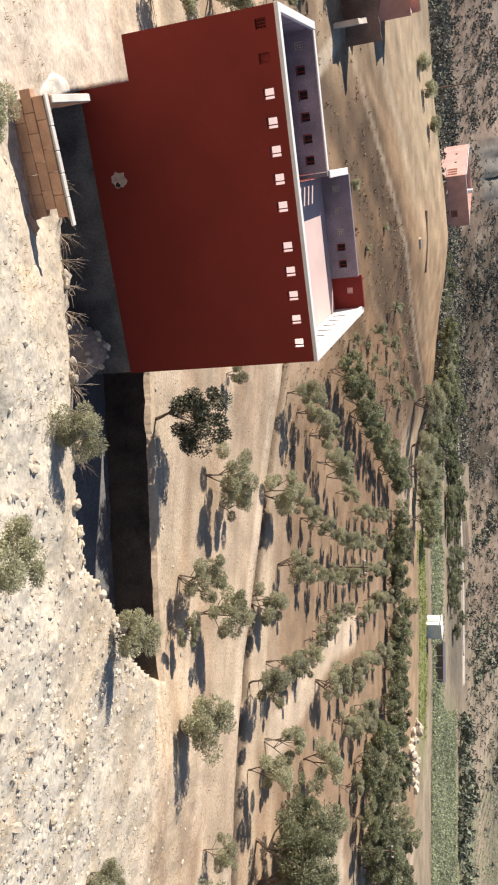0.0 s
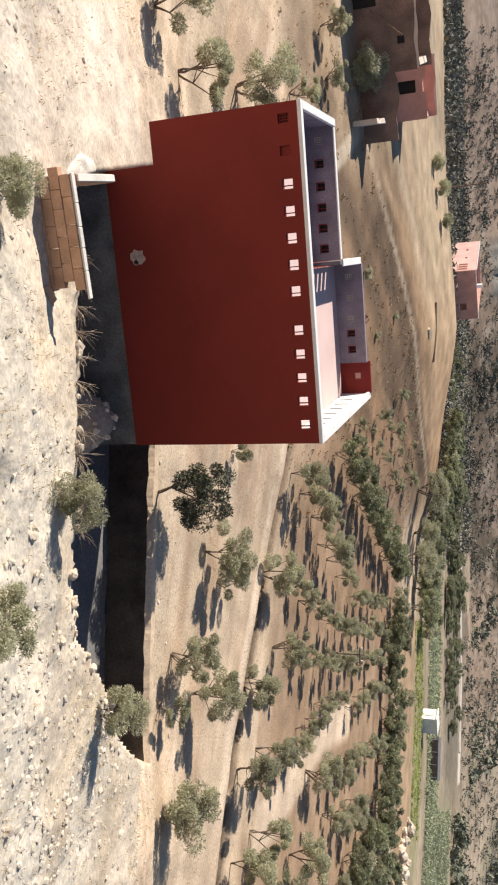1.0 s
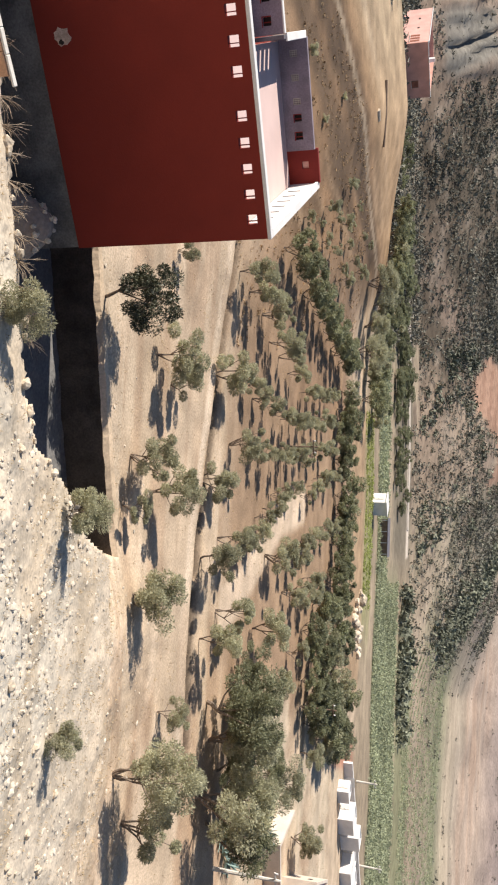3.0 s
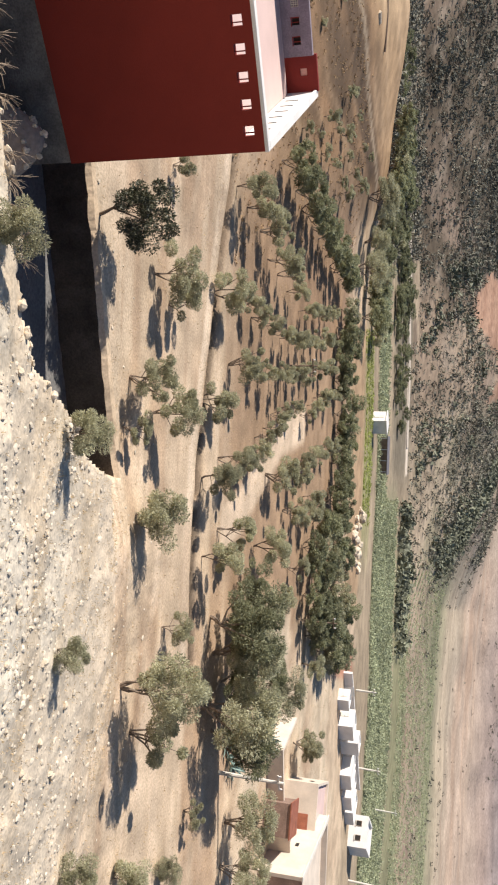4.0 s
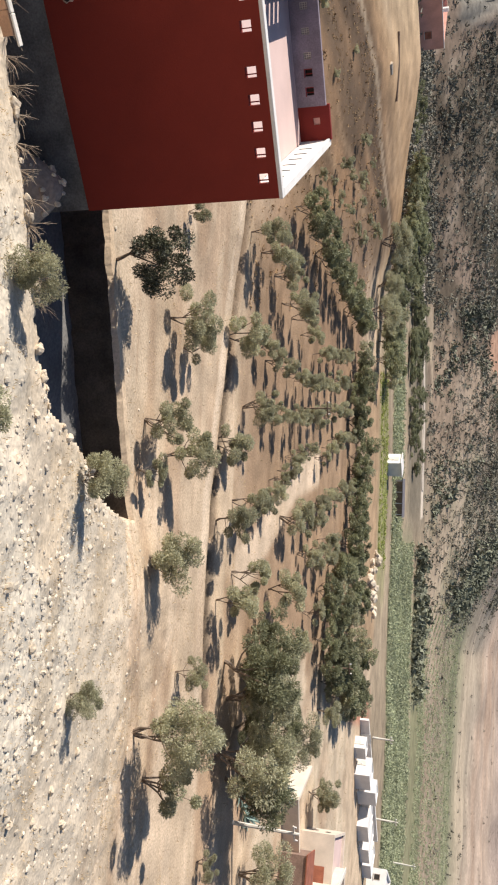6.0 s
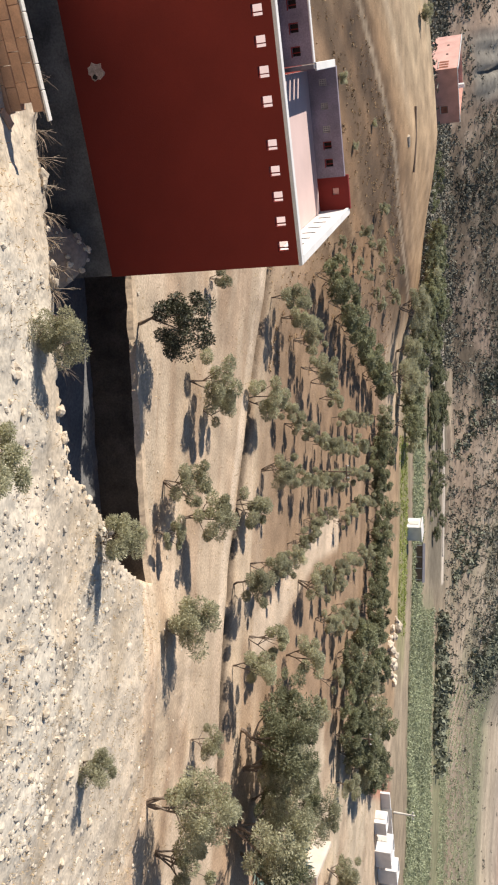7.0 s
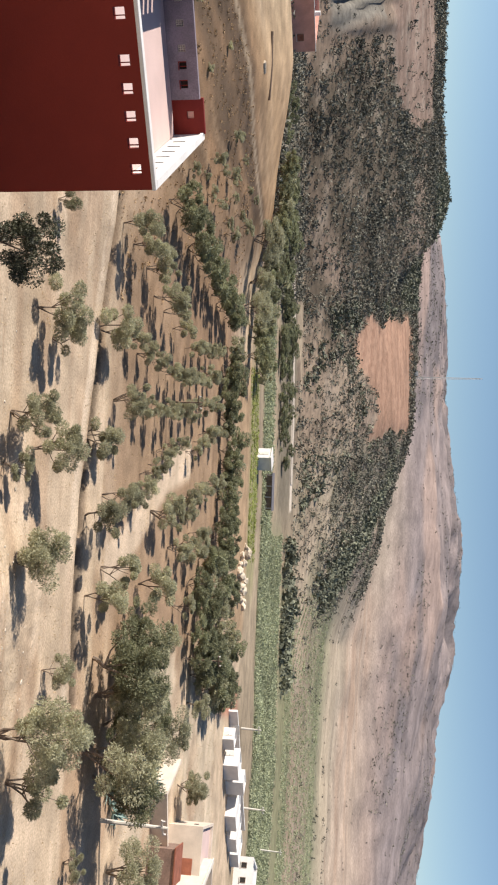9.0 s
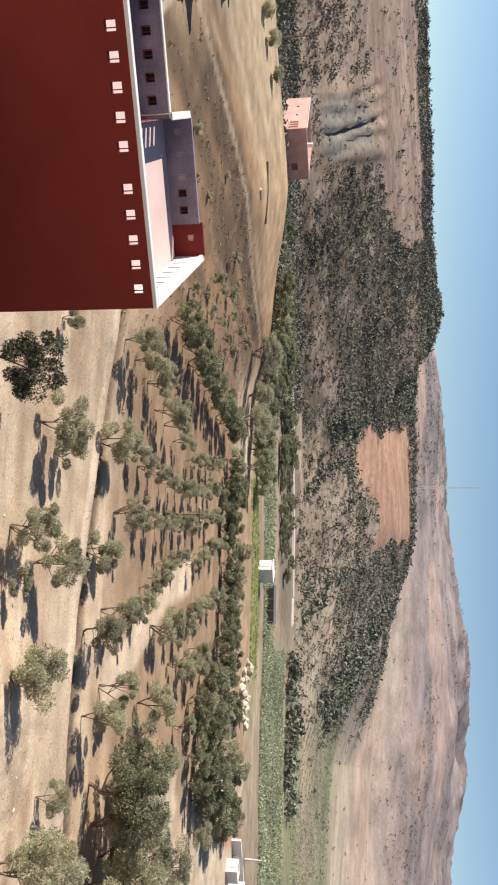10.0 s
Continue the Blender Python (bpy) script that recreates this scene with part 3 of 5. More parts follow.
# parapets: shade of the far inner faces is put into their grey-lilac colour
part("left_parapet", boxes((0.003, 0.2, 7.08, 0.16, 3.9, TOP - 0.1)), SHADED_LILAC, house)
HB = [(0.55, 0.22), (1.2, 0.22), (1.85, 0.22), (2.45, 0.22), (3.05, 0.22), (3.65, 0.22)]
part("back_parapet", pierced(0.16, 4.0, 3.74, 3.9, 7.08, TOP - 0.06, HB, 7.58, 7.82), SHADED_LILAC, house, "parapet with square openings, shade put into its grey lilac")
part("back_parapet", pierced(4.16, 7.5, 6.7, 6.86, 7.08, TOP - 0.0, [(4.6, 0.2), (5.3, 0.2), (6.0, 0.2), (6.5, 0.2), (7.05, 0.22)], 7.62, 7.86), SHADED_LILAC, house, "parapet with square openings, shade put into its grey lilac")
SLITS = [(4.02 + 0.52 * k, 0.21) for k in range(4)]
part("dividing_parapet", turned(pierced(3.75, 6.86, 0, 0.11, ROOF, TOP - 0.05, SLITS, 7.46, 7.98), Matrix(((0, -1, 0, 4.14), (1, 0, 0, 0), (0, 0, 1, 0), (0, 0, 0, 1)))), CEMENT, house, "dark cement parapet with narrow slits")
part("corner_parapet", pierced(7.5, 8.6, 6.98, 7.14, 7.0, TOP + 0.06, [(8.0, 0.22)], 7.7, 7.92), DARKRED, house, "dark red parapet corner")
part("right_parapet", turned(pierced(0.2, 7.14, 0, 0.18, 6.9, TOP - 0.1, [(1.0 + 0.78 * k, 0.10) for k in range(7)], 7.44, 7.84), Matrix(((0, -1, 0, 8.78), (1, 0, 0, 0), (0, 0, 1, 0), (0, 0, 0, 1)))), WHITE, house, "white parapet with narrow slits")
for r in ((-0.02, -0.02, TOP - 0.1, 8.8, 0.2, TOP), (-0.02, 0.2, TOP - 0.1, 0.2, 3.92, TOP), (8.56, 0.2, TOP - 0.1, 8.8, 7.16, TOP), (0.2, 3.72, TOP - 0.06, 3.99, 3.92, TOP - 0.02), (3.98, 3.93, TOP - 0.05, 4.2, 6.68, TOP + 0.0)):
    part("parapet_cap", soft_box(*r, 0.012), WHITE, house, "white painted cap")
# near-black plates added in the slits for the shade inside them
for k in range(7):
    part("slit_grille", boxes((8.594, 0.95 + 0.78 * k, 7.44, 8.64, 1.05 + 0.78 * k, 7.84)), DARK, house)


def splat(r, thick, seed, n=18):
    """An uneven flat patch that stands a little proud of a wall along x."""
    rr = random.Random(seed)
    bm = bmesh.new()
    rim = [(math.cos(k * math.tau / n), math.sin(k * math.tau / n), r * rr.uniform(0.75, 1.15)) for k in range(n)]
    a = [bm.verts.new((c * q, -thick, s * q * 1.15)) for c, s, q in rim]
    b = [bm.verts.new((c * q * 1.08, 0, s * q * 1.2)) for c, s, q in rim]
    bm.faces.new(a)
    for k in range(n):
        bm.faces.new((a[k], b[k], b[(k + 1) % n], a[(k + 1) % n]))
    bmesh.ops.recalc_face_normals(bm, faces=bm.faces[:])
    return bm


part("cement_patch", turned(splat(0.20, 0.02, 3), pose(3.46, 0.003, 3.30)), PATCH, house, "bare cement patch round a pipe hole")
for c, w in FRONT[2:]:
    part("opening_bar", boxes((c + 0.035, 0.06, 7.58, c + 0.06, 0.12, 7.86)), DARKRED, house)
part("pipe_hole", turned(splat(0.06, 0.008, 5), pose(3.58, -0.018, 3.24)), DARK, house)

# fillings of the openings
def lattice(x0, x1, y, z0, z1):
    bm = bmesh.new()
    for k in range(4):
        x = x0 + (x1 - x0 - 0.02) * k / 3
        box(bm, x, y, z0, x + 0.02, y + 0.05, z1)
        z = z0 + (z1 - z0 - 0.02) * k / 3
        box(bm, x0, y + 0.012, z, x1, y + 0.038, z + 0.02)
    return bm


part("lattice", lattice(0.28, 0.50, 0.05, 7.6, 7.84), DARKRED, house, "dark red lattice in the opening")
part("opening_back", boxes((0.27, 0.15, 7.58, 0.51, 0.19, 7.86)), DARK, house)
part("blocked_opening", boxes((1.04, 0.09, 7.58, 1.28, 0.19, 7.86)), DARKRED, house, "dark red board that blocks the opening")
for row, y, z0, z1, grey in ((HB, 3.74, 7.58, 7.82, 1), ([(4.6, 0.2), (5.3, 0.2), (6.0, 0.2), (6.5, 0.2), (7.05, 0.22)], 6.7, 7.62, 7.86, 3)):
    for i, (c, w) in enumerate(row):
        part("opening_back", boxes((c - w / 2, y + 0.11, z0, c + w / 2, y + 0.155, z1)), SHADED_LILAC if i < grey else DARK, house)
        if i < grey:
            part("lattice", lattice(c - w / 2, c + w / 2, y + 0.03, z0, z1), CONCRETE, house, "pale cement lattice in the opening")
        else:
            part("opening_reveal", boxes((c - w / 2 - 0.03, y - 0.006, z0 - 0.03, c + w / 2 + 0.03, y - 0.002, z0), (c - w / 2 - 0.03, y - 0.006, z0, c - w / 2, y - 0.002, z1), (c + 0.01, y + 0.03, z0, c + 0.035, y + 0.06, z1)), DARKRED, house, "dark red painted reveal and bar")
part("opening_back", boxes((7.89, 7.06, 7.7, 8.11, 7.1, 7.92)), PINK_LIGHT, house, "pink rendered infill")

# ---- stone retaining wall by the house ----
wall = empty("stone_wall", pose(-10.25, 11.75, 0, 0, 0, 36.7), "low dry-laid wall of beige cut stone blocks", "wall")
rng = random.Random(4)
WIDE = (0.44, 0.54, 0.38)
mesh_kinds = [mesh_of("stone_block", soft_box(-w / 2 + 0.004, -0.09, 0.003, w / 2 - 0.004, 0.09, 0.232, 0.009), BLOCK) for w in WIDE]


def block(k, x, y, z, turn, loose=0.5):
    b = new("stone_block", mesh_kinds[k])
    b.parent = wall
    b.matrix_basis = pose(x, y, z, rng.uniform(-loose, loose), rng.uniform(-loose, loose), turn + rng.uniform(-loose, loose))


WALL_TOP = 4.90
for course in range(5):
    x = 0.08 - 0.16 * (course % 2) * (course < 4)
    while x < 1.98:
        k = rng.randrange(3)
        block(k, x + WIDE[k] / 2, 0.012 * course + rng.uniform(-0.006, 0.006), WALL_TOP - 0.235 * (5 - course), 0)
        x += WIDE[k]
x = 0.06
while x < 2.1:
    w = rng.uniform(0.42, 0.6)
    part("coping", turned(soft_box(0.004, -0.07, 0, w - 0.004, 0.07, 0.045, 0.012), pose(x, 0.05, WALL_TOP + 0.002, 0, rng.uniform(-0.8, 0.8), 0)), CONCRETE, wall, "pale mortar coping")
    x += w
# the short return towards the house
for k in range(4):
    y, top = 0.46 + 0.44 * k, WALL_TOP - 0.02 * k
    for j in range(3):
        block(0, 0.16, y, top - 0.235 * (j + 1), 90)
    part("coping", turned(soft_box(0.004, -0.075, 0, 0.436, 0.075, 0.045, 0.012), pose(0.16, y - 0.22, top + 0.002, 0, 0, 90)), CONCRETE, wall, "pale mortar coping")
block(2, 2.42, -0.25, 3.98, 20, 8)
block(2, 2.2, -0.6, 3.95, 70, 8)

bm = bmesh.new()
bmesh.ops.create_grid(bm, x_segments=14, y_segments=14, size=1)
for v in bm.verts:
    a = math.atan2(v.co.y, v.co.x)
    e = max(abs(v.co.x), abs(v.co.y))
    n = Vector((math.cos(a), math.sin(a), 0)) * e * (1 + 0.22 * noise.noise(Vector((math.cos(a) * 1.6, math.sin(a) * 1.6, 4))))
    x, y = -12.55 + n.x * 0.95 - n.y * 0.35, 14.5 + n.y * 0.95 - n.x * 0.7
    v.co = Vector((x, y, ground_at(x, y) + 0.09 * (1 - e ** 3) - 0.05 * e ** 4 + 0.03 * noise.noise(Vector((x * 3, y * 3, 1)))))
tagged(part("lime_heap", bm, LIME, None, "", True), "low heap of white lime rubble behind the stone wall", "rubble")


# dry stalks that hang over the edge of the dug-out
def stalks(x, y, seed):
    rr = random.Random(seed)
    bm = bmesh.new()
    for k in range(11):
        a, l = rr.uniform(-0.5, 1.9), rr.uniform(0.25, 0.7)
        d = Vector((math.cos(a) * 0.7, math.sin(a) * 0.7, rr.uniform(-0.1, 0.9))).normalized() * l
        tube(bm, [(0, 0, -0.05), d * 0.5 + Vector((0, 0, 0.06)), d], [0.009, 0.007, 0.003], 4)
        for j in range(2):
            e = d * 0.6 + Vector((rr.uniform(-0.15, 0.15), rr.uniform(-0.15, 0.15), rr.uniform(0, 0.15)))
            tube(bm, [d * 0.45 + Vector((0, 0, 0.05)), e], [0.006, 0.003], 4)
    ob = tagged(part("dry_weed", bm, TWIG), "dry leafless weed on the edge of the dug-out", "weed", "dry weeds on the edge")
    ob.matrix_basis = Matrix.Translation((x, y, ground_at(x, y)))


for k in range(12):
    az = -35 + 1.9 * k
    d = float(np.interp(az, LIP_AZ, LIP_D)) - 0.15
    stalks(d * math.sin(radians(az)), d * math.cos(radians(az)), 300 + k)


# ---- trees ----
def crown_mesh(name, seed, leaves, size, mat, lobes=9, squat=0.8, low=0.25, fat=1.0):
    """Leaf sprigs in uneven lobes, in a unit-high, unit-wide tree."""
    r = np.random.RandomState(seed)
    cen = []
    for k in range(lobes):
        a, q = r.uniform(0, math.tau), 0.40 * r.uniform(0.05, 1.0) ** 0.6
        top = 0.90 - 1.2 * q * q
        cen.append((q * math.cos(a), q * math.sin(a), r.uniform(low + 0.10, top), r.uniform(0.07, 0.155) * fat))
    cen = np.array(cen)
    pick = cen[r.randint(0, lobes, leaves)]
    v = r.normal(size=(leaves, 3))
    v /= np.linalg.norm(v, axis=1)[:, None]
    rad = pick[:, 3] * r.uniform(0.35, 1.08, leaves) ** 0.6
    p = pick[:, :3] + v * rad[:, None] * [1, 1, squat]
    up = v * 0.7 + r.normal(size=(leaves, 3)) * 0.6
    up /= np.linalg.norm(up, axis=1)[:, None]
    side = np.cross(up, r.normal(size=(leaves, 3)))
    side /= np.linalg.norm(side, axis=1)[:, None]
    s = size * r.uniform(0.6, 1.4, leaves)[:, None]
    quad = np.stack([p, p + up * s * 0.5 + side * s * 0.17, p + up * s, p + up * s * 0.5 - side * s * 0.17], 1).reshape(-1, 3)
    me = bpy.data.meshes.new(name)
    me.from_pydata(quad.tolist(), [], (np.arange(leaves * 4).reshape(-1, 4)).tolist())
    me.materials.append(mat)
    return me, cen


def tree_kind(name, seed, leaves, size, mat, label, category, stems=3, low=0.28, lobes=9, fat=1.0):
    root = empty(name, pose(0, 0, -500), label, category)
    me, cen = crown_mesh("crown", seed, leaves, size, mat, lobes, 0.8, low, fat)
    new("crown", me).parent = root
    bm = bmesh.new()
    r = random.Random(seed)
    for k in range(stems):
        c = cen[k % len(cen)]
        a = Vector((r.uniform(-0.02, 0.02), r.uniform(-0.02, 0.02), -0.06))
        b = Vector((c[0] * 0.45 + r.uniform(-0.03, 0.03), c[1] * 0.45, low * 0.9))
        t = 0.015 if stems > 1 else 0.024
        tube(bm, [a, a.lerp(b, 0.5) + Vector((r.uniform(-0.03, 0.03), r.uniform(-0.03, 0.03), 0)), b, Vector(c[:3])], [t * 1.2, t, t * 0.75, t * 0.3], 6)
        for j in range(2):
            e = cen[(k * 2 + j + stems) % len(cen)]
            tube(bm, [b, b.lerp(Vector(e[:3]), 0.6) + Vector((0, 0, -0.03)), Vector(e[:3])], [t * 0.6, t * 0.4, t * 0.15], 5)
    part("trunk", bm, BARK, root)
    return root


OL = "grey-green olive tree on dry tan soil"
olives = [tree_kind("olive_tree", 10 + k, 8500, 0.038, LEAF, OL, "tree", 2 + k % 3, 0.24, 11 + k % 4) for k in range(5)]
grand = [tree_kind("olive_tree", 70 + k, 13000, 0.030, LEAF, "large spreading grey-green olive tree", "tree", 4, 0.22, 20) for k in range(2)]
# the first kind has the near-black leaves with shade in their colour
dark_olive = [tree_kind("olive_tree", 30 + k, 13000, 0.036, (LEAF_SHADED, LEAF_DARK)[k], "dark green olive tree in the orchard", "tree", 1, 0.2, 30) for k in range(2)]
bushes = [tree_kind("olive_bush", 40 + k, 11000, 0.046, LEAF, "low bushy olive shoot on the stony slope", "bush", 3, 0.02, 20, 1.45) for k in range(3)]
far_tree = [tree_kind("far_tree", 50 + k, 4200, 0.062, (LEAF_DARK, LEAF, LEAF_DARK, LEAF_DARK)[k], "leafy tree in the valley bottom", "tree", 2, 0.12, 14) for k in range(4)]


def plant(kind, x, y, h, w, turn, group="", sink=0.0, z=None):
    if z is None:
        z = ground_at(x, y)
    t = copy_thing(kind, Matrix.Translation((x, y, z - sink)) @ Matrix.Rotation(turn, 4, "Z") @ Matrix.Diagonal((w, w, h, 1)))
    if group:
        tagged(t, group=group)
    return t


rng = random.Random(11)
FIELD = [(-7.4, 33.2, 2.3, 2.8), (-6.4, 35.0, 1.8, 2.0), (-2.8, 31.0, 2.3, 2.3), (-1.4, 33.4, 2.5, 2.5), (-0.8, 30.6, 1.3, 1.7), (-8.3, 41.9, 2.6, 2.9), (-2.5, 40.8, 2.3, 2.6),
         (-4.6, 44.3, 2.7, 2.1), (1.6, 40.5, 2.3, 2.6), (0.5, 42.9, 2.3, 2.1), (5.6, 40.9, 2.5, 2.3), (9.4, 30.0, 3.8, 3.3), (11.6, 31.7, 2.9, 2.9), (8.2, 35.6, 1.7, 1.7), (4.3, 43.3, 2.4, 2.4), (6.1, 51.1, 2.7, 3.1)]
MID = [(-12.6, 34.8, 1.2, 1.3), (1.5, 53.4, 2.8, 2.8), (3.7, 65.7, 2.1, 2.1), (8.6, 61.1, 1.9, 2.2), (21.7, 46.9, 3.3, 3.8), (23.9, 46.1, 3.1, 2.9), (18.1, 39.4, 1.4, 1.4),
       (23.1, 65.5, 2.8, 2.9), (16.2, 54.1, 3.4, 3.8), (-28.6, 92.6, 3.6, 5.0), (-20.9, 94.1, 3.6, 4.4), (-24.5, 97.0, 3.2, 4.2), (10.2, 55.4, 2.1, 2.4)]
LEFT = [(-24.9, 23.7, 2.5, 3.2), (-28.8, 29.0, 3.4, 3.9), (-25.3, 20.9, 2.6, 3.0), (-39.3, 40.1, 1.8, 2.4), (-41.4, 38.0, 2.1, 2.2), (-33.8, 35.1, 1.9, 2.2), (17.4, 67.8, 2.1, 2.9), (23.6, 66.7, 2.1, 2.9)]
for i, (x, y, h, w) in enumerate(FIELD + MID + LEFT):
    plant(grand[i % 2] if h > 2.95 else olives[i % 5], x, y, h * 1.04, w * 1.04, rng.uniform(0, 6.28), "olive orchard")
plant(bushes[1], 2.9, 31.4, 2.3, 2.3, 0.8, "olive orchard")


def along(pts, step, wobble):
    """Places at even steps on a broken line, a little off it."""
    pts = np.array(pts, float)
    run = np.r_[0, np.cumsum(np.hypot(*np.diff(pts, axis=0).T))]
    for s in np.arange(step * 0.5, run[-1], step):
        yield np.interp(s, run, pts[:, 0]) + rng.uniform(-wobble, wobble), np.interp(s, run, pts[:, 1]) + rng.uniform(-wobble, wobble)


# olive rows that run away from the track: the line, the step, the trees' height and width
ROWS_OF_OLIVES = (
    ([(-15.2, 42.6), (-14.1, 45.8), (-13.5, 49.3), (-12.3, 52.7), (-11.3, 58.4)], 2.8, 2.4, 2.3),
    ([(-8.1, 44.6), (-7.9, 48), (-7.7, 55), (-8.5, 62), (-9.8, 72)], 2.6, 2.1, 1.75),
    ([(-4.7, 47), (-4.9, 54), (-5.6, 59), (-6.5, 63.8), (-7.6, 71)], 2.5, 2.0, 1.65),
    ([(1.0, 45.4), (-0.7, 50.2), (-2.3, 53.8), (-3.6, 60)], 2.1, 1.9, 1.55),
    ([(-2.6, 62.5), (-4.8, 69.5), (-5.4, 74)], 2.5, 1.8, 1.6),
    ([(2.2, 56.0), (1.4, 61), (0.2, 66), (-0.8, 73)], 2.6, 1.9, 1.8),
    ([(4.4, 57.5), (4.6, 63), (3.8, 70)], 2.8, 2.1, 2.1),
    ([(-10.6, 60.5), (-11.4, 66), (-12.6, 73)], 2.7, 1.8, 1.6))
n = 0
for line, step, h, w in ROWS_OF_OLIVES:
    for x, y in along(line, step, 0.22):
        k = rng.uniform(0.82, 1.18)
        plant(olives[n % 5], x, y, h * k, w * k * rng.uniform(0.9, 1.1), rng.uniform(0, 6.28), "olive orchard")
        n += 1
# the darker, taller line at the foot of the grass hill
for i, (x, y) in enumerate(along([(-19.2, 51.4), (-18.1, 57.8), (-18.0, 63.7), (-17.6, 69.3), (-17.1, 76.1), (-16.6, 80)], 2.5, 0.3)):
    h = rng.uniform(2.3, 2.9)
    plant(far_tree[(0, 3)[i % 2]], x, y, h, h * rng.uniform(1.0, 1.25), rng.uniform(0, 6.28), "trees at the foot of the hill")
# small olives up the grass hill
for line in ([(-22.4, 56), (-23.6, 62), (-24.3, 69.1), (-22.6, 78)], [(-26.5, 62), (-27.4, 68), (-27.0, 75), (-25.5, 84)], [(-30.5, 68), (-31.4, 76), (-30.0, 85)]):
    for i, (x, y) in enumerate(along(line, 3.6, 0.8)):
        h = rng.uniform(0.9, 1.7)
        plant(olives[i % 5], x, y, h, h * rng.uniform(1.0, 1.4), rng.uniform(0, 6.28), "olives on the grass hill")
for x, y, h in ((-33.2, 53.4, 0.8), (-29.6, 50.6, 0.9), (-27.0, 49.2, 1.0), (-24.8, 50.2, 0.9), (-22.6, 48.0, 1.0), (-35.6, 64.2, 0.5), (-31.0, 58.8, 0.5), (-58.5, 84.0, 1.6), (-62.6, 78.2, 1.5), (-60.8, 80.8, 1.8), (-45.2, 45.4, 2.4)):
    plant(bushes[rng.randrange(3)], x, y, h, h * rng.uniform(1.1, 1.5), rng.uniform(0, 6.28), "bushes on the grass hill")
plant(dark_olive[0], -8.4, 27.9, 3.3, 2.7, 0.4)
for i, (x, y) in enumerate([(9.7, 45.6), (11.9, 48.2), (13.2, 45.1), (14.7, 52.5), (10.2, 51.8), (14.4, 44.1), (7.8, 47.7)]):
    h = rng.uniform(2.0, 2.9)
    plant((dark_olive[1], grand[0], dark_olive[1])[i % 3], x, y, h, h * rng.uniform(1.2, 1.5), rng.uniform(0, 6.28), "dense trees")
for x, y, h, w in ((8.9, 42.8, 4.9, 3.6), (11.2, 43.4, 4.6, 3.4), (13.4, 41.9, 4.8, 3.8), (15.2, 43.5, 4.4, 3.4)):
    plant(dark_olive[1] if x < 10 or x > 14 else grand[1], x, y, h * 0.95, w * 1.32, rng.uniform(0, 6.28), "dense trees")
for x, y, h, w in ((-4.24, 14.7, 1.35, 1.35), (-0.27, 20.05, 1.5, 1.6), (5.69, 20.58, 1.15, 1.25), (13.8, 24.4, 1.6, 1.6), (17.3, 31.1, 2.0, 2.0), (19.4, 36.0, 1.5, 1.6), (-8.5, 9.9, 1.15, 1.4), (-1.2, 11.0, 1.15, 1.5)):
    plant(bushes[rng.randrange(3)], x, y, h * 0.85, w * 0.85, rng.uniform(0, 6.28), "bushes on the slope")
# belt of trees along the stream and the orchard's far edge
for line, step, h0, h1 in (([(-14.5, 82), (-10.1, 78.5), (-2.2, 80.4), (3.2, 78.0), (7.0, 74.0)], 1.5, 2.1, 2.9),
                           ([(-11.0, 84), (-3.0, 85), (6.0, 82), (13, 79)], 2.2, 1.8, 2.8),
                           ([(5.6, 70.8), (8.7, 69.6), (12.4, 69.4), (15.6, 72.0), (19.6, 77.0)], 1.5, 2.4, 3.3),
                           ([(8.0, 77.5), (13.0, 76), (18.0, 80), (22.0, 86.5)], 1.7, 2.2, 3.1),
                           ([(6.6, 66.6), (9.6, 66.0), (12.6, 66.4), (16.0, 69.0)], 1.8, 1.8, 2.6),
                           ([(9.0, 81.5), (14.0, 84), (19.0, 88)], 2.2, 2.0, 2.8),
                           ([(-44.0, 106), (-36.0, 105), (-30.0, 101), (-22.5, 101), (-16.5, 99)], 2.0, 2.2, 3.6),
                           ([(-46.0, 116), (-33.0, 113), (-20.0, 109), (-15.0, 106)], 2.4, 2.2, 3.4)):
    for x, y in along(line, step, 0.7):
        h = rng.uniform(h0, h1)
        plant(far_tree[rng.choice((0, 0, 2, 3, 1))], x, y, h, h * rng.uniform(0.95, 1.35), rng.uniform(0, 6.28), "stream belt")
for k in range(120):
    c = -20 + 2.3 * (k % 8)
    az, d = radians(rng.gauss(c, 1.0)), 152 + 28 * rng.random()
    h = rng.uniform(0.6, 1.9) + 0.9 * (k % 8 in (1, 4))
    plant(far_tree[2 + rng.randrange(2)], d * math.sin(az), d * math.cos(az), h, h * rng.uniform(1.1, 2.6), rng.uniform(0, 6.28), "trees below the road")
for k in range(60):
    az, d = radians(rng.uniform(-27, -12)), rng.uniform(136, 165)
    h = rng.uniform(1.3, 3.0)
    plant(far_tree[rng.randrange(4)], d * math.sin(az), d * math.cos(az), h, h * rng.uniform(0.9, 1.4), rng.uniform(0, 6.28), "valley trees")


# ---- stuff: scree, straw, scrub, crops ----
def unit_lump():
    g = (1 + 5 ** 0.5) / 2
    v = np.array([(a, b * g, 0) for a in (-1, 1) for b in (-1, 1)] + [(0, a, b * g) for a in (-1, 1) for b in (-1, 1)] + [(a * g, 0, b) for a in (-1, 1) for b in (-1, 1)], float)
    v /= np.linalg.norm(v[0])
    f = []
    for i in range(12):
        for j in range(i + 1, 12):
            for k in range(j + 1, 12):
                if max(np.linalg.norm(v[i] - v[j]), np.linalg.norm(v[j] - v[k]), np.linalg.norm(v[i] - v[k])) < 1.1:
                    n = np.cross(v[j] - v[i], v[k] - v[i])
                    f.append((i, j, k) if n @ v[i] > 0 else (i, k, j))
    return v, np.array(f)


LUMP_V, LUMP_F = unit_lump()


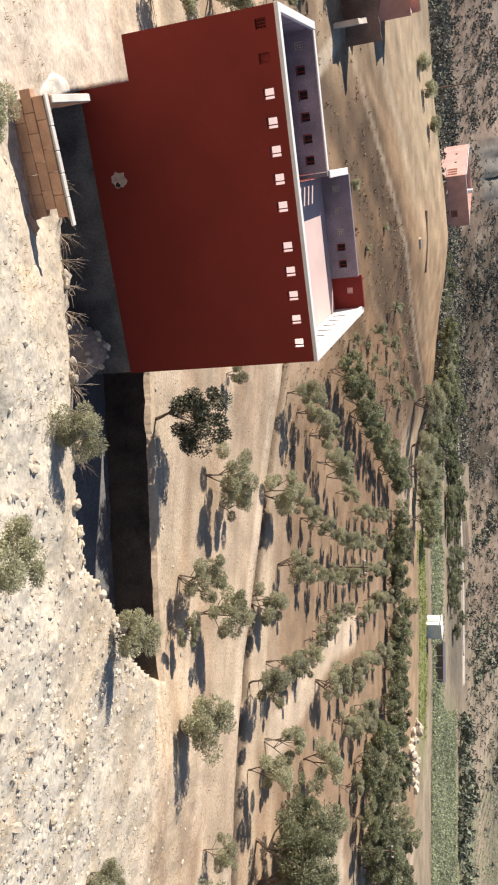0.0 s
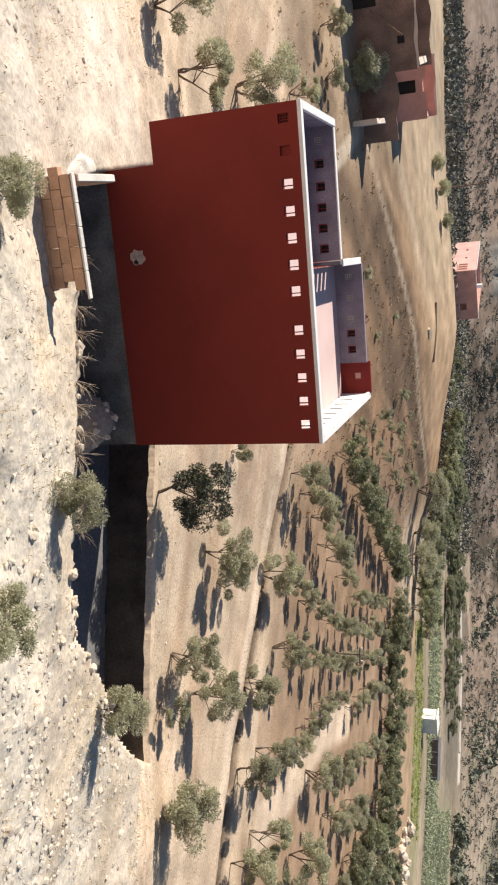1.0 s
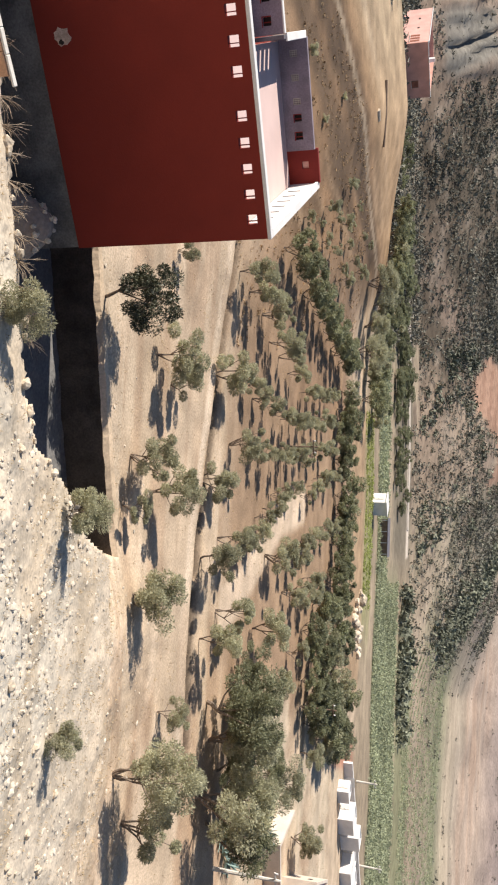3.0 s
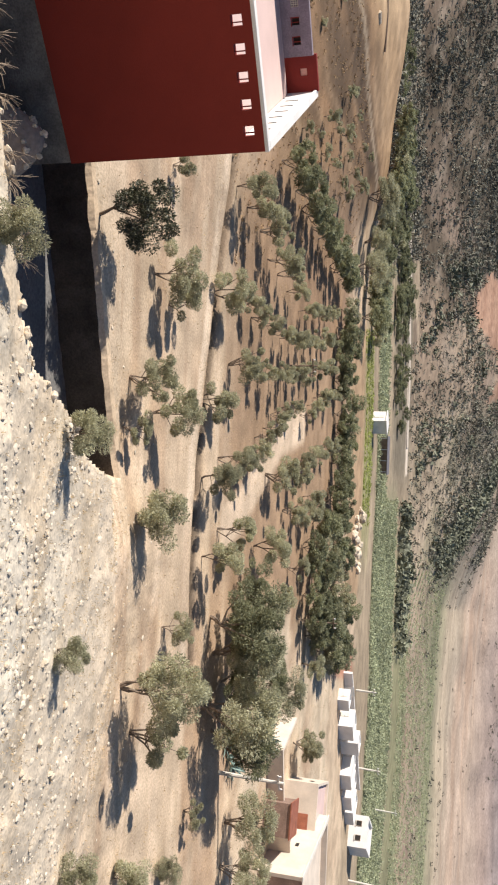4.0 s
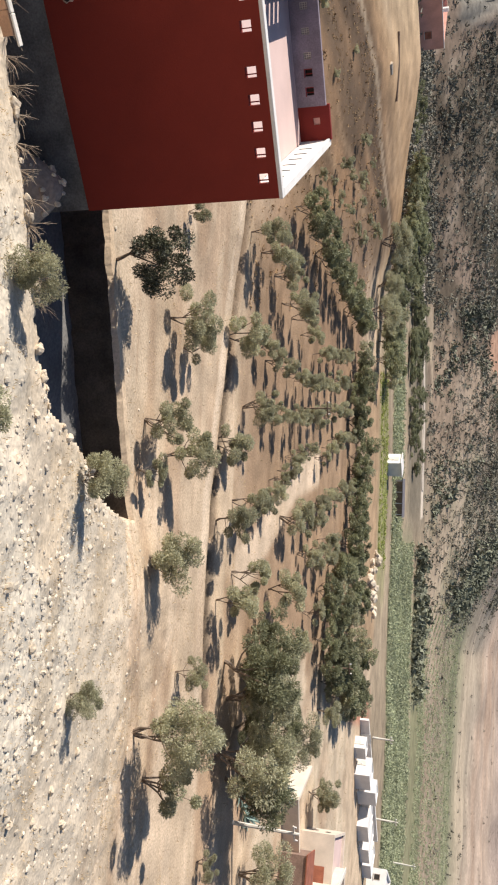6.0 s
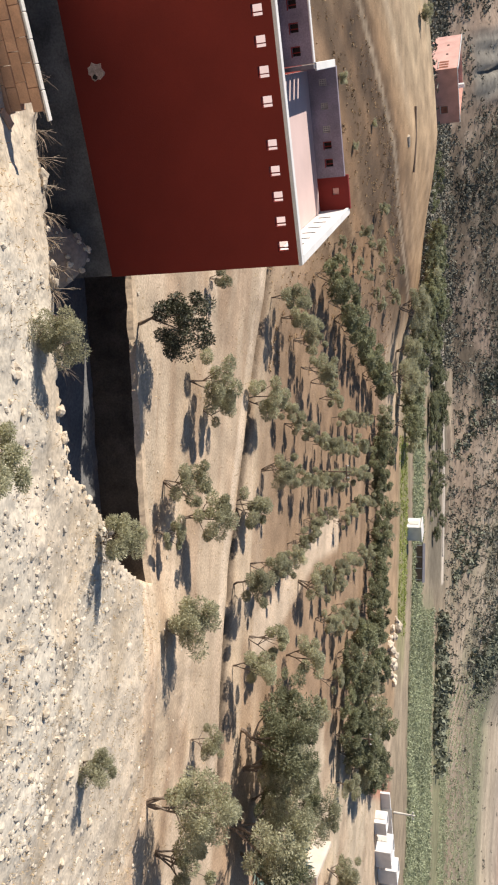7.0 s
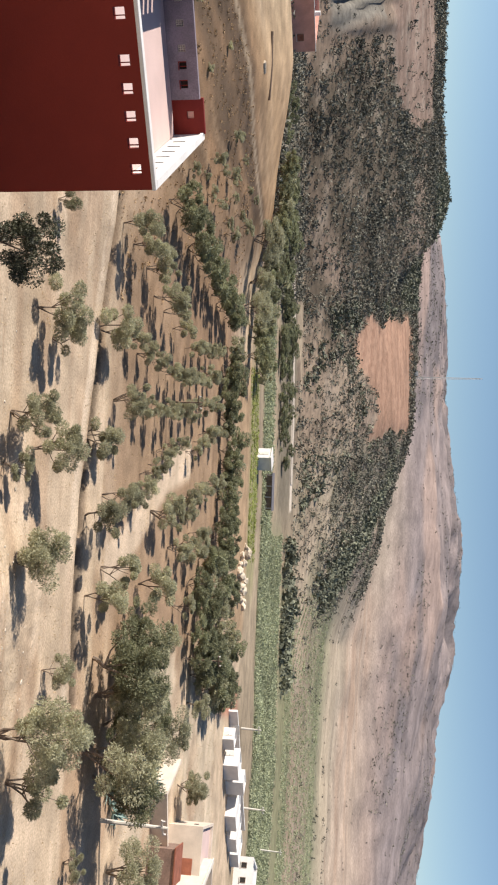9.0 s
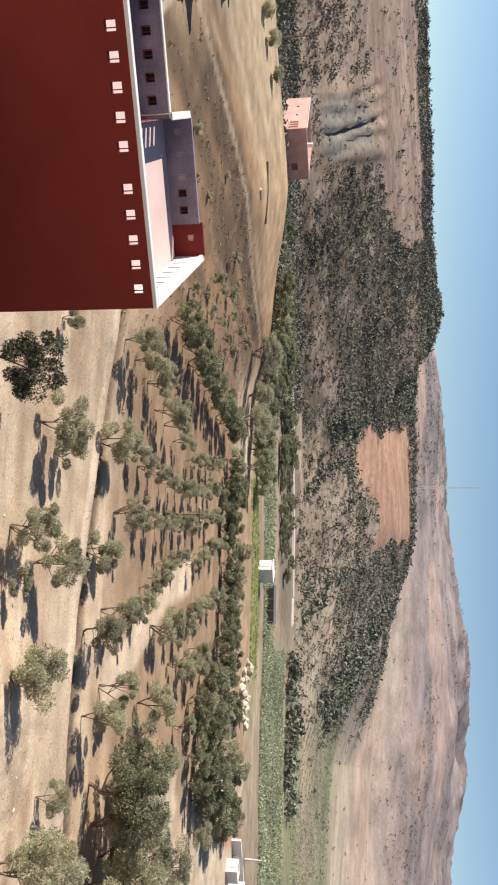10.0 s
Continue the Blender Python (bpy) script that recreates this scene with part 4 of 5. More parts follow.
def lumps(name, x, y, size, flat, mat, label, category, seed, rough=0.3, sink=0.3, smooth=True):
    """Many uneven lumps on the ground, as one object."""
    r = np.random.RandomState(seed)
    n = len(x)
    z = land(x, y)
    v = LUMP_V[None] * (1 + rough * r.uniform(-1, 1, (n, 12, 1)))
    a = r.uniform(0, math.tau, n)
    c, s = np.cos(a)[:, None], np.sin(a)[:, None]
    sx = size[:, None] * r.uniform(0.75, 1.35, (n, 1))
    px, py = v[:, :, 0] * sx, v[:, :, 1] * size[:, None]
    vx, vy = px * c - py * s + x[:, None], px * s + py * c + y[:, None]
    hz = size * flat * r.uniform(0.7, 1.3, n)
    vz = v[:, :, 2] * hz[:, None] + (z + hz * (1 - sink) * 0.6)[:, None]
    verts = np.stack([vx, vy, vz], -1).reshape(-1, 3)
    faces = (LUMP_F[None] + (np.arange(n) * 12)[:, None, None]).reshape(-1, 3)
    me = bpy.data.meshes.new(name)
    me.from_pydata(verts.tolist(), [], faces.tolist())
    me.materials.append(mat)
    if smooth:
        me.polygons.foreach_set("use_smooth", [True] * len(me.polygons))
    return tagged(new(name, me), label, category, kind="stuff")


def tufts(name, x, y, size, tall, mat, label, category, seed, k=13):
    """Many ragged leafy clumps on the ground, as one object."""
    r = np.random.RandomState(seed)
    n = len(x)
    z = land(x, y)
    v = r.normal(size=(n, k, 3))
    v /= np.linalg.norm(v, axis=2)[..., None]
    v[..., 2] = np.abs(v[..., 2])
    s = size[:, None, None]
    c = v * r.uniform(0.35, 1.0, (n, k, 1)) * s * [1, 1, tall * 1.3] + np.stack([x, y, z], -1)[:, None]
    a, b = r.normal(size=(n, k, 3)), r.normal(size=(n, k, 3))
    a, b = a / np.linalg.norm(a, axis=2)[..., None] * s * 0.55, b / np.linalg.norm(b, axis=2)[..., None] * s * 0.45
    tri = np.stack([c - a * 0.6, c + a * 0.6, c + b], 2).reshape(-1, 3)
    me = bpy.data.meshes.new(name)
    me.from_pydata(tri.tolist(), [], np.arange(len(tri)).reshape(-1, 3).tolist())
    me.materials.append(mat)
    return tagged(new(name, me), label, category, kind="stuff")


def scatter(seed, n, az0, az1, d0, d1, near=1.0):
    r = np.random.RandomState(seed)
    az = np.radians(r.uniform(az0, az1, n))
    d = d0 + (d1 - d0) * r.uniform(0, 1, n) ** near
    return d * np.sin(az), d * np.cos(az), r


def away_from_pit(x, y):
    d, az = np.hypot(x, y), np.degrees(np.arctan2(x, y))
    lip = np.interp(az, LIP_AZ, LIP_D)
    return (d < lip - 0.25) | (bank_side(x, y) > 0.2) | (az > 2.5) | (az < -46)


x, y, r = scatter(101, 30000, -58, 40, 9, 34, 0.8)
d = np.hypot(x, y)
az = np.degrees(np.arctan2(x, y))
keep = away_from_pit(x, y) & (r.uniform(0, 1, len(x)) < (0.16 + 0.84 * ramp(az, -14, -3)) * (0.22 + 0.4 * ramp(fbm(x * 0.22, y * 0.22, 61), -0.12, 0.25)) * (1 - 0.88 * ramp(d, 24, 31)))
x, y = x[keep], y[keep]
lumps("scree", x, y, 0.022 + 0.08 * r.uniform(0, 1, len(x)) ** 2.8, 0.4, STONES, "loose pale limestone scree on the slope", "stones", 5, smooth=False)

def straw(name, seed, n, az0, az1, d0, d1, tall, thin, label):
    x, y, r = scatter(seed, n, az0, az1, d0, d1, 0.85)
    keep = away_from_pit(x, y) & (r.uniform(0, 1, n) < 0.25 + 1.2 * ramp(fbm(x * 0.35, y * 0.35, 77), -0.05, 0.15))
    keep &= (np.hypot(x, y) < 44) | (x > -0.27 * y) | (r.uniform(0, 1, n) < 0.25)
    x, y = x[keep], y[keep]
    n, b = len(x), 5
    z = land(x, y)
    base = np.repeat(np.stack([x, y, z - 0.01], -1), b, 0) + np.c_[r.normal(0, 0.05, (n * b, 2)), np.zeros(n * b)]
    h = tall * r.uniform(0.4, 1.2, n * b)
    tip = base + np.c_[r.normal(0, 0.45, (n * b, 2)) * h[:, None], h]
    w = np.c_[r.normal(0, 0.10, (n * b, 2)) * tall * thin, np.zeros(n * b)]
    v = np.stack([base - w, base + w, tip], 1).reshape(-1, 3)
    me = bpy.data.meshes.new(name)
    me.from_pydata(v.tolist(), [], np.arange(len(v)).reshape(-1, 3).tolist())
    me.materials.append(STRAW)
    return tagged(new(name, me), label, "grass", kind="stuff")


straw("dry_grass", 111, 9000, -58, 40, 9, 30, 0.09, 0.7, "sparse dry straw-coloured grass on the slope")
straw("dry_stubble", 112, 30000, -58, 40, 26, 90, 0.10, 0.6, "dry straw-coloured grass and stubble on the fields")

x, y, r = scatter(113, 30000, -50, -13, 46, 92)
d, az = np.hypot(x, y), np.degrees(np.arctan2(x, y))
q = d - np.interp(az, HILL_AZ, HILL_D)
keep = r.uniform(0, 1, len(x)) < (0.10 * (1 - ramp(q, 0, 8)) + 0.28 * (1 - ramp(np.abs(q), 1, 4)) + 0.2 * (1 - ramp(np.abs(q + 8.5), 1, 3))) * (1 - 0.75 * ramp(-az, 26, 36))
tufts("dry_brush", x[keep], y[keep], 0.05 + 0.2 * r.uniform(0, 1, keep.sum()) ** 2.5, 0.6, BRUSH, "brown dry brush in bands on the grass hill", "brush", 15)

# scrub of the opposite hillside
x, y, r = scatter(121, 76000, -46, 9, 208, 560, 0.85)
d, az = np.hypot(x, y), np.degrees(np.arctan2(x, y))
n1 = fbm(x / 22, y / 22, 91)
w, da = 26 * n1 + 8 * fbm(x / 7, y / 7, 92), 2.2 * n1
bare = (az + da > -11.9) & (az + da < -4.1) & (d + w - 22 * np.sin(az * 0.8) > 299) & (d + w < 500)
bare |= (r.uniform(0, 1, len(x)) < 0.93) & (-az + da > 24.5) & (d + w - np.interp(az, [-38, -25], [-42, 0]) > 326) & (d + w < 440)
bare |= (r.uniform(0, 1, len(x)) < 0.8) & (-az + da > 29.5) & (-az + da < 34.5) & (d + w > 232) & (d + w < 318)
dens = (0.48 + 1.0 * ramp(fbm(x / 30, y / 45, 81), -0.06, 0.12)) * (1 - 0.62 * ramp(az + 3 * n1, -14, -9)) * (1 - 0.6 * ramp(-az + 3 * n1, 26, 31))
keep = ~bare & (r.uniform(0, 1, len(x)) < dens * (1 - 0.85 * ramp(az, 0, 8)))
x, y = x[keep], y[keep]
tufts("hillside_scrub", x, y, (0.35 + 1.6 * r.uniform(0, 1, len(x)) ** 2.6) * np.interp(np.hypot(x, y), [214, 330], [0.75, 1.05]), 0.95, SCRUB, "dark scrub and shrubs on the opposite hillside", "scrub", 6)
x, y, r = scatter(130, 3000, -13, 5, 212, 430, 0.8)
d, az = np.hypot(x, y), np.degrees(np.arctan2(x, y))
n1 = fbm(x / 22, y / 22, 91)
w, da = 26 * n1 + 8 * fbm(x / 7, y / 7, 92), 2.2 * n1
bare = (az + da > -11.9) & (az + da < -4.1) & (d + w - 22 * np.sin(az * 0.8) > 299) & (d + w < 500)
keep = ~bare & (r.uniform(0, 1, len(x)) < 0.05 + 0.9 * ramp(fbm(x / 16, y / 24, 85), 0.04, 0.2) * (1 - 0.7 * ramp(az, -2, 4)))
x, y = x[keep], y[keep]
tufts("hillside_bushes", x, y, 0.9 + 1.5 * r.uniform(0, 1, len(x)) ** 2, 1.0, WOOD, "large dark bushes on the tan foot of the hillside", "scrub", 21, 22)
# dark leafy clumps added to stand in for the ridge flank's shade
x, y, r = scatter(127, 2600, -21, -12.5, 425, 522, 0.8)
tufts("ridge_wood", x, y, 1.0 + 1.6 * r.uniform(0, 1, len(x)) ** 2, 1.1, WOOD, "dark clumps added for the shade on the steep end of the ridge", "wood", 17)
x, y, r = scatter(122, 4200, -38, 7, 462, 556, 1.0)
tufts("ridge_scrub", x, y, 0.6 + 2.4 * r.uniform(0, 1, len(x)) ** 2.2, 0.9, SCRUB, "dark trees and scrub along the ridge", "scrub", 7)
x, y, r = scatter(123, 5200, 3, 32, 230, 900, 0.7)
keep = r.uniform(0, 1, len(x)) < (0.06 + ramp(fbm(x / 60, y / 14, 83), 0.03, 0.13)) * (1 - 0.9 * ramp(np.hypot(x, y), 330, 520))
x, y = x[keep], y[keep]
tufts("plain_scrub", x, y, 0.35 + 1.3 * r.uniform(0, 1, len(x)) ** 2, 0.8, SCRUB, "hedges and bushes on the valley plain", "scrub", 8)
x, y, r = scatter(124, 1500, -8.4, 5, 104, 114)
keep = np.abs(np.sin(y * 1.1)) < 0.75
tufts("green_crop", x[keep], y[keep], 0.12 + 0.24 * r.uniform(0, 1, keep.sum()), 0.6, CROP, "bright green irrigated crop rows", "crop", 9)
x, y, r = scatter(125, 11000, -15, 30, 124, 168)
keep = (np.degrees(np.arctan2(x, y)) > 3) | (np.hypot(x, y) < 145)
x, y = x[keep], y[keep]
tufts("vine_rows", x, np.round(y / 2.2) * 2.2 + r.normal(0, 0.2, len(y)), 0.25 + 0.35 * r.uniform(0, 1, len(x)), 0.8, ROWS, "grey-green rows of low orchard plants", "crop", 10)
x, y, r = scatter(128, 6500, -48, -13, 122, 210)
tufts("valley_scrub", x, y, 0.25 + 1.1 * r.uniform(0, 1, len(x)) ** 2.5, 0.9, SCRUB, "dark scrub in the valley behind the grass hill", "scrub", 18)
x, y, r = scatter(129, 16000, -20, 32, 800, 2000, 0.9)
keep = r.uniform(0, 1, len(x)) < 0.05 + 0.8 * ramp(fbm(x / 230, y / 160, 69, 6), 0.0, 0.12)
x, y = x[keep], y[keep]
tufts("mountain_scrub", x, y, 1.0 + 2.4 * r.uniform(0, 1, len(x)) ** 2, 0.6, SCRUB, "sparse dark scrub on the distant mountains", "scrub", 19, 7)
x, y, r = scatter(126, 6000, 7, 30, 186, 330)
tufts("far_rows", np.round((x + 0.3 * y) / 3.4) * 3.4 - 0.3 * y, y, 0.25 + 0.4 * r.uniform(0, 1, len(x)), 0.7, ROWS, "rows of small orchard trees on the plain", "crop", 12)


r = np.random.RandomState(140)
gx, gy = [a.ravel() for a in np.meshgrid(np.arange(-24, 46, 4.6), np.arange(190, 340, 5.2))]
x, y = gx + 0.18 * (gy - 190) + r.normal(0, 0.8, len(gx)), gy + r.normal(0, 0.8, len(gx))
keep = (np.degrees(np.arctan2(x, y)) < 8) & (r.uniform(0, 1, len(x)) < 0.85)
tufts("hillside_orchard", x[keep], y[keep], 0.7 + 0.6 * r.uniform(0, 1, keep.sum()), 1.1, SCRUB, "small dark orchard trees in rows on the tan hillside", "orchard", 41, 20)
u = r.uniform(0, 1, 900)
az, d = np.radians(-1.5 + 8.5 * u + r.normal(0, 0.7, 900)), 430 - 165 * u + r.normal(0, 16, 900)
tufts("diagonal_wood", d * np.sin(az), d * np.cos(az), 1.0 + 1.6 * r.uniform(0, 1, 900) ** 2, 1.0, WOOD, "dark strip of wood down the tan hillside", "wood", 42, 20)
az, d = np.radians(r.uniform(3.5, 13, 90)), r.uniform(172, 190, 90)
tufts("field_hedge", d * np.sin(az), d * np.cos(az), 0.9 + 1.3 * r.uniform(0, 1, 90), 1.0, WOOD, "dark hedge of bushes behind the orchard rows", "hedge", 43, 30)


# ---- loose rocks ----
def rock_mesh(seed):
    bm = bmesh.new()
    bmesh.ops.create_icosphere(bm, subdivisions=2, radius=1)
    rr = random.Random(seed)
    off = Vector((rr.uniform(0, 90), rr.uniform(0, 90), rr.uniform(0, 90)))
    for v in bm.verts:
        v.co *= 0.8 + 0.55 * noise.noise(v.co * 1.1 + off)
        v.co.z *= 0.7
    return mesh_of("rock", bm, ROCK)


rock_kinds = [rock_mesh(k) for k in range(5)]
rng = random.Random(21)


def rock(x, y, s, label, group):
    o = new("rock", rock_kinds[rng.randrange(5)])
    o.matrix_basis = Matrix.Translation((x, y, ground_at(x, y) + 0.2 * s)) @ Euler((rng.uniform(-0.3, 0.3), rng.uniform(-0.3, 0.3), rng.uniform(0, 6))).to_matrix().to_4x4() @ Matrix.Diagonal((s, s * rng.uniform(0.7, 1.1), s, 1))
    tagged(o, label, "rock", group)


for k in range(60):
    az, d = radians(rng.uniform(-14, 26)), rng.uniform(12, 24)
    x, y = d * math.sin(az), d * math.cos(az)
    if away_from_pit(np.array([x]), np.array([y]))[0]:
        rock(x, y, rng.uniform(0.06, 0.17), "pale limestone rock lying on the stony slope", "rocks on the slope")
for k in range(26):
    az = -29 + 31 * rng.random()
    d = float(np.interp(az, LIP_AZ, LIP_D)) - rng.uniform(0.0, 0.3)
    rock(d * math.sin(radians(az)), d * math.cos(radians(az)), rng.uniform(0.08, 0.2), "pale rock on the edge of the dug-out", "rocks along the edge")
for k in range(46):
    a, q = rng.uniform(0, 6.28), 1.7 * rng.random() ** 0.6
    rock(-7.7 + q * math.cos(a), 18.7 + q * math.sin(a) * 0.8, rng.uniform(0.04, 0.15), "rough brown rock in the heap by the house corner", "rubble by the house")
for k in range(14):
    az, d = radians(rng.uniform(3.0, 8.0)), rng.uniform(96, 104)
    rock(d * math.sin(az), d * math.cos(az), rng.uniform(0.5, 1.1), "pale boulder in the stream bed", "boulders in the stream bed")


# ---- other buildings ----
def jagged(length, height, thick, seed, drop=0.5, step=0.5):
    """A weathered wall along x whose top is broken."""
    rr = random.Random(seed)
    n = max(2, int(length / step))
    bm = bmesh.new()
    rows = []
    for i in range(n + 1):
        x = length * i / n
        h = height - drop * rr.random() - drop * (0.5 + 0.5 * math.sin(i * 0.37 + seed) * math.cos(i * 0.91 + seed))
        rows.append([bm.verts.new((x, y, z)) for y, z in ((0, -0.8), (thick, -0.8), (thick, h), (0, h + 0.06))])
    for a, b in zip(rows, rows[1:]):
        for k in range(4):
            bm.faces.new((a[k], a[(k + 1) % 4], b[(k + 1) % 4], b[k])[::-1])
    bm.faces.new(rows[0])
    bm.faces.new(rows[-1][::-1])
    return bm


def facing(x, y, az):
    """A pose on the ground at x, y whose local x runs to the right for someone who looks along az."""
    return pose(x, y, ground_at(x, y), 0, 0, -az)


def window(parent, x0, z0, x1, z1, y, glass=DARK, frame_mat=TIMBER):
    """A framed window on a wall that runs along x, with its outer face at y."""
    w = part("window", boxes((x0, y - 0.02, z0, x1, y, z1)), glass, parent)
    part("window_frame", boxes((x0 - 0.06, y - 0.05, z0 - 0.06, x0, y, z1 + 0.06), (x1, y - 0.05, z0 - 0.06, x1 + 0.06, y, z1 + 0.06), (x0, y - 0.05, z1, x1, y, z1 + 0.06)), frame_mat, w)
    part("window_sill", boxes((x0 - 0.1, y - 0.1, z0 - 0.07, x1 + 0.1, y, z0)), CONCRETE, w)


def door(parent, x0, z0, x1, z1, y, mat=RUST):
    d = part("door", boxes((x0, y - 0.05, z0, x1, y, z1)), mat, parent)
    part("door_handle", boxes((x1 - 0.16, y - 0.09, (z0 + z1) / 2, x1 - 0.08, y - 0.05, (z0 + z1) / 2 + 0.12)), STEEL, d)


ruin = empty("ruined_house", pose(-51.5, 40.6, 1.7, 0, 0, 46), "roofless ruin of brown rammed earth walls", "house")
part("front_wall", jagged(8.6, 4.3, 0.5, 3, 0.14, 0.9), MUD, ruin)
part("front_wall", turned(jagged(4.6, 2.9, 0.5, 4, 0.3, 0.5), pose(8.6, 0, 0)), MUD, ruin)
part("rear_wall", turned(jagged(8.6, 4.9, 0.5, 5, 0.16, 0.8), pose(0, 5.2, 0)), MUD, ruin)
part("side_wall", turned(jagged(5.0, 4.4, 0.5, 6, 0.2, 0.7), pose(8.4, 0.3, 0, 0, 0, 90)), MUD, ruin)
# pale strips added along the wall tops for the sunlight on them
part("wall_top", turned(jagged(8.5, 0.95, 0.44, 15, 0.07, 0.4), pose(0.05, 0.03, 3.48)), BEIGE, ruin, "pale strip on the wall top, sunlight put into its colour")
part("wall_top", turned(jagged(4.5, 0.95, 0.44, 16, 0.08, 0.4), pose(8.37, 0.4, 3.5, 0, 0, 90)), BEIGE, ruin, "pale strip on the wall top, sunlight put into its colour")
part("window_opening", boxes((6.3, -0.02, 3.0, 6.8, 0.3, 3.5)), DARK, ruin)
part("doorway", boxes((3.1, -0.02, -0.4, 4.2, 0.3, 1.7)), DARK, ruin)
for k, (x0, z0, tilt, l) in enumerate(((2.2, 2.2, 30, 1.8), (3.6, 3.1, -50, 1.5), (7.4, 0.8, 20, 1.6))):
    part("crack", turned(boxes((-0.03, -0.012, 0, 0.03, 0.0, l)), pose(x0, -0.002, z0, 0, tilt, 0)), DARK, ruin)
part("timber", turned(boxes((0, 0, 0, 0.12, 0.12, 3.2)), pose(4.4, -0.5, 1.4, 25, 40, 0)), TIMBER, ruin)
# stub in pale beige: the sun on it is put into the colour
part("wall_stub", turned(jagged(3.4, 2.5, 0.35, 17, 0.5, 0.5), pose(11.6, -3.2, -0.3, 0, 0, 84)), BEIGE, ruin, "broken end of a garden wall, sunlight put into its pale colour")
ruin_b = empty("ruined_annexe", pose(-55.2, 55.2, 2.3, 0, 0, 44), "small roofless ruin with a black doorway", "house")
part("front_wall", jagged(1.9, 2.8, 0.4, 8, 0.1, 0.6), PINK, ruin_b)
part("front_wall", turned(jagged(2.2, 2.8, 0.4, 9, 0.1, 0.6), pose(2.9, 0, 0)), PINK, ruin_b)
part("lintel", boxes((1.9, 0.0, 1.9, 2.9, 0.4, 2.5)), PINK, ruin_b)
part("doorway", boxes((1.9, 0.25, -0.5, 2.9, 0.35, 1.9)), DARK, ruin_b)
part("rear_wall", turned(jagged(5.1, 3.2, 0.4, 10, 0.15, 0.6), pose(0, 3.4, 0)), PINK, ruin_b)
# side wall takes the lightened salmon, with sunlight in its colour
part("side_wall", turned(jagged(3.2, 2.7, 0.4, 11, 0.2, 0.6), pose(5.0, 0.2, 0, 0, 0, 90)), PINK_LIGHT, ruin_b)
# pale strip added for sunlight on the rear wall's top
part("wall_top", turned(jagged(5.0, 0.95, 0.34, 18, 0.06, 0.4), pose(0.05, 3.43, 2.3)), BEIGE, ruin_b, "pale strip on the wall top, sunlight put into its colour")
yard = empty("garden_wall", pose(-47.0, 47.0, 1.9, 0, 0, 52), "low crumbling earth garden wall", "wall")
part("wall", jagged(5.5, 0.8, 0.3, 14, 0.15), BEIGE, yard)

pink = empty("pink_house", pose(-67.1, 109.0, 0.75, 0, 0, 55), "salmon pink flat-roofed farmhouse behind the grass hill", "house")
part("front_wall", boxes((0, 0, -2, 7.8, 0.25, 4.7)), PINK, pink)
part("left_wall", boxes((0, 0.25, -2, 0.25, 11, 4.8)), PINK_LIGHT, pink, "salmon wall, sunlight put into its lighter colour")
part("back_wall", boxes((0.25, 10.75, -2, 7.8, 11, 4.7)), PINK, pink)
part("right_wall", boxes((7.55, 0.25, -2, 7.8, 10.75, 4.7)), PINK, pink)
part("roof", boxes((0.25, 0.25, 3.9, 7.55, 10.75, 4.05)), PINKROOF, pink)
part("parapet_cap", boxes((-0.05, -0.05, 4.7, 7.85, 0.3, 4.79)), WHITE, pink)
part("parapet_cap", boxes((-0.05, 0.3, 4.8, 0.3, 11.05, 4.88)), WHITE, pink)
part("chimney", boxes((4.2, 4.0, 4.05, 4.7, 4.5, 5.3)), WHITE, pink)
window(pink, 5.3, 2.2, 6.2, 3.1, 0.0, RUST)
for k in range(3):
    w = part("window", boxes((-0.02, 0.5 + 0.8 * k, 2.2, 0.0, 1.0 + 0.8 * k, 3.5)), RUST, pink)
    part("window_sill", boxes((-0.1, 0.4 + 0.8 * k, 2.13, 0.0, 1.1 + 0.8 * k, 2.2)), CONCRETE, w)
for k in range(2):
    part("vent", boxes((-0.02, 4.6 + 3.0 * k, 3.0, 0.0, 5.0 + 3.0 * k, 3.3)), DARK, pink)

beige = empty("beige_house", pose(28.95, 54.99, 0, 0, 0, 0), "beige rendered flat-roofed house", "house")
part("left_wall", boxes((-0.62, 0, -0.5, -0.37, 10, 3.1)), BEIGE, beige)
# front wall brown instead of beige: its shade is put into the colour
part("front_wall", boxes((-0.37, 0.0, -0.5, 9, 0.25, 3.1)), MUD, beige)
part("back_wall", boxes((-0.37, 9.75, -0.5, 9, 10, 3.1)), BEIGE, beige)
part("right_wall", boxes((8.75, 0.25, -0.5, 9, 9.75, 3.1)), BEIGE, beige)
part("roof", boxes((-0.37, 0.25, 2.5, 8.75, 9.75, 2.65)), BEIGE, beige)
part("parapet_cap", boxes((-0.68, -0.05, 3.1, -0.32, 10.05, 3.18)), CONCRETE, beige)
part("vent", boxes((-0.64, 4.2, 1.7, -0.62, 4.7, 1.95)), DARK, beige)
part("awning", boxes((1.5, -1.2, 2.2, 4.5, -0.02, 2.3)), WHITE, beige)

annexe = empty("pink_annexe", pose(25.2, 63.0, 0, 0, 0, -18), "low pinkish flat-roofed annexe with a red-brown door", "house")
part("wall", boxes((0, 0, -0.5, 4.6, 0.2, 2.6), (0, 4.8, -0.5, 4.6, 5, 2.6), (0, 0.2, -0.5, 0.2, 4.8, 2.6), (4.4, 0.2, -0.5, 4.6, 4.8, 2.6)), BEIGE, annexe)
part("roof", boxes((0.2, 0.2, 2.2, 4.4, 4.8, 2.4)), PINKROOF, annexe)
door(annexe, 2.2, 0.0, 3.4, 2.0, 0.0)
part("vent", boxes((-0.03, 1.6, 1.6, 0.0, 2.3, 1.9)), DARK, annexe)
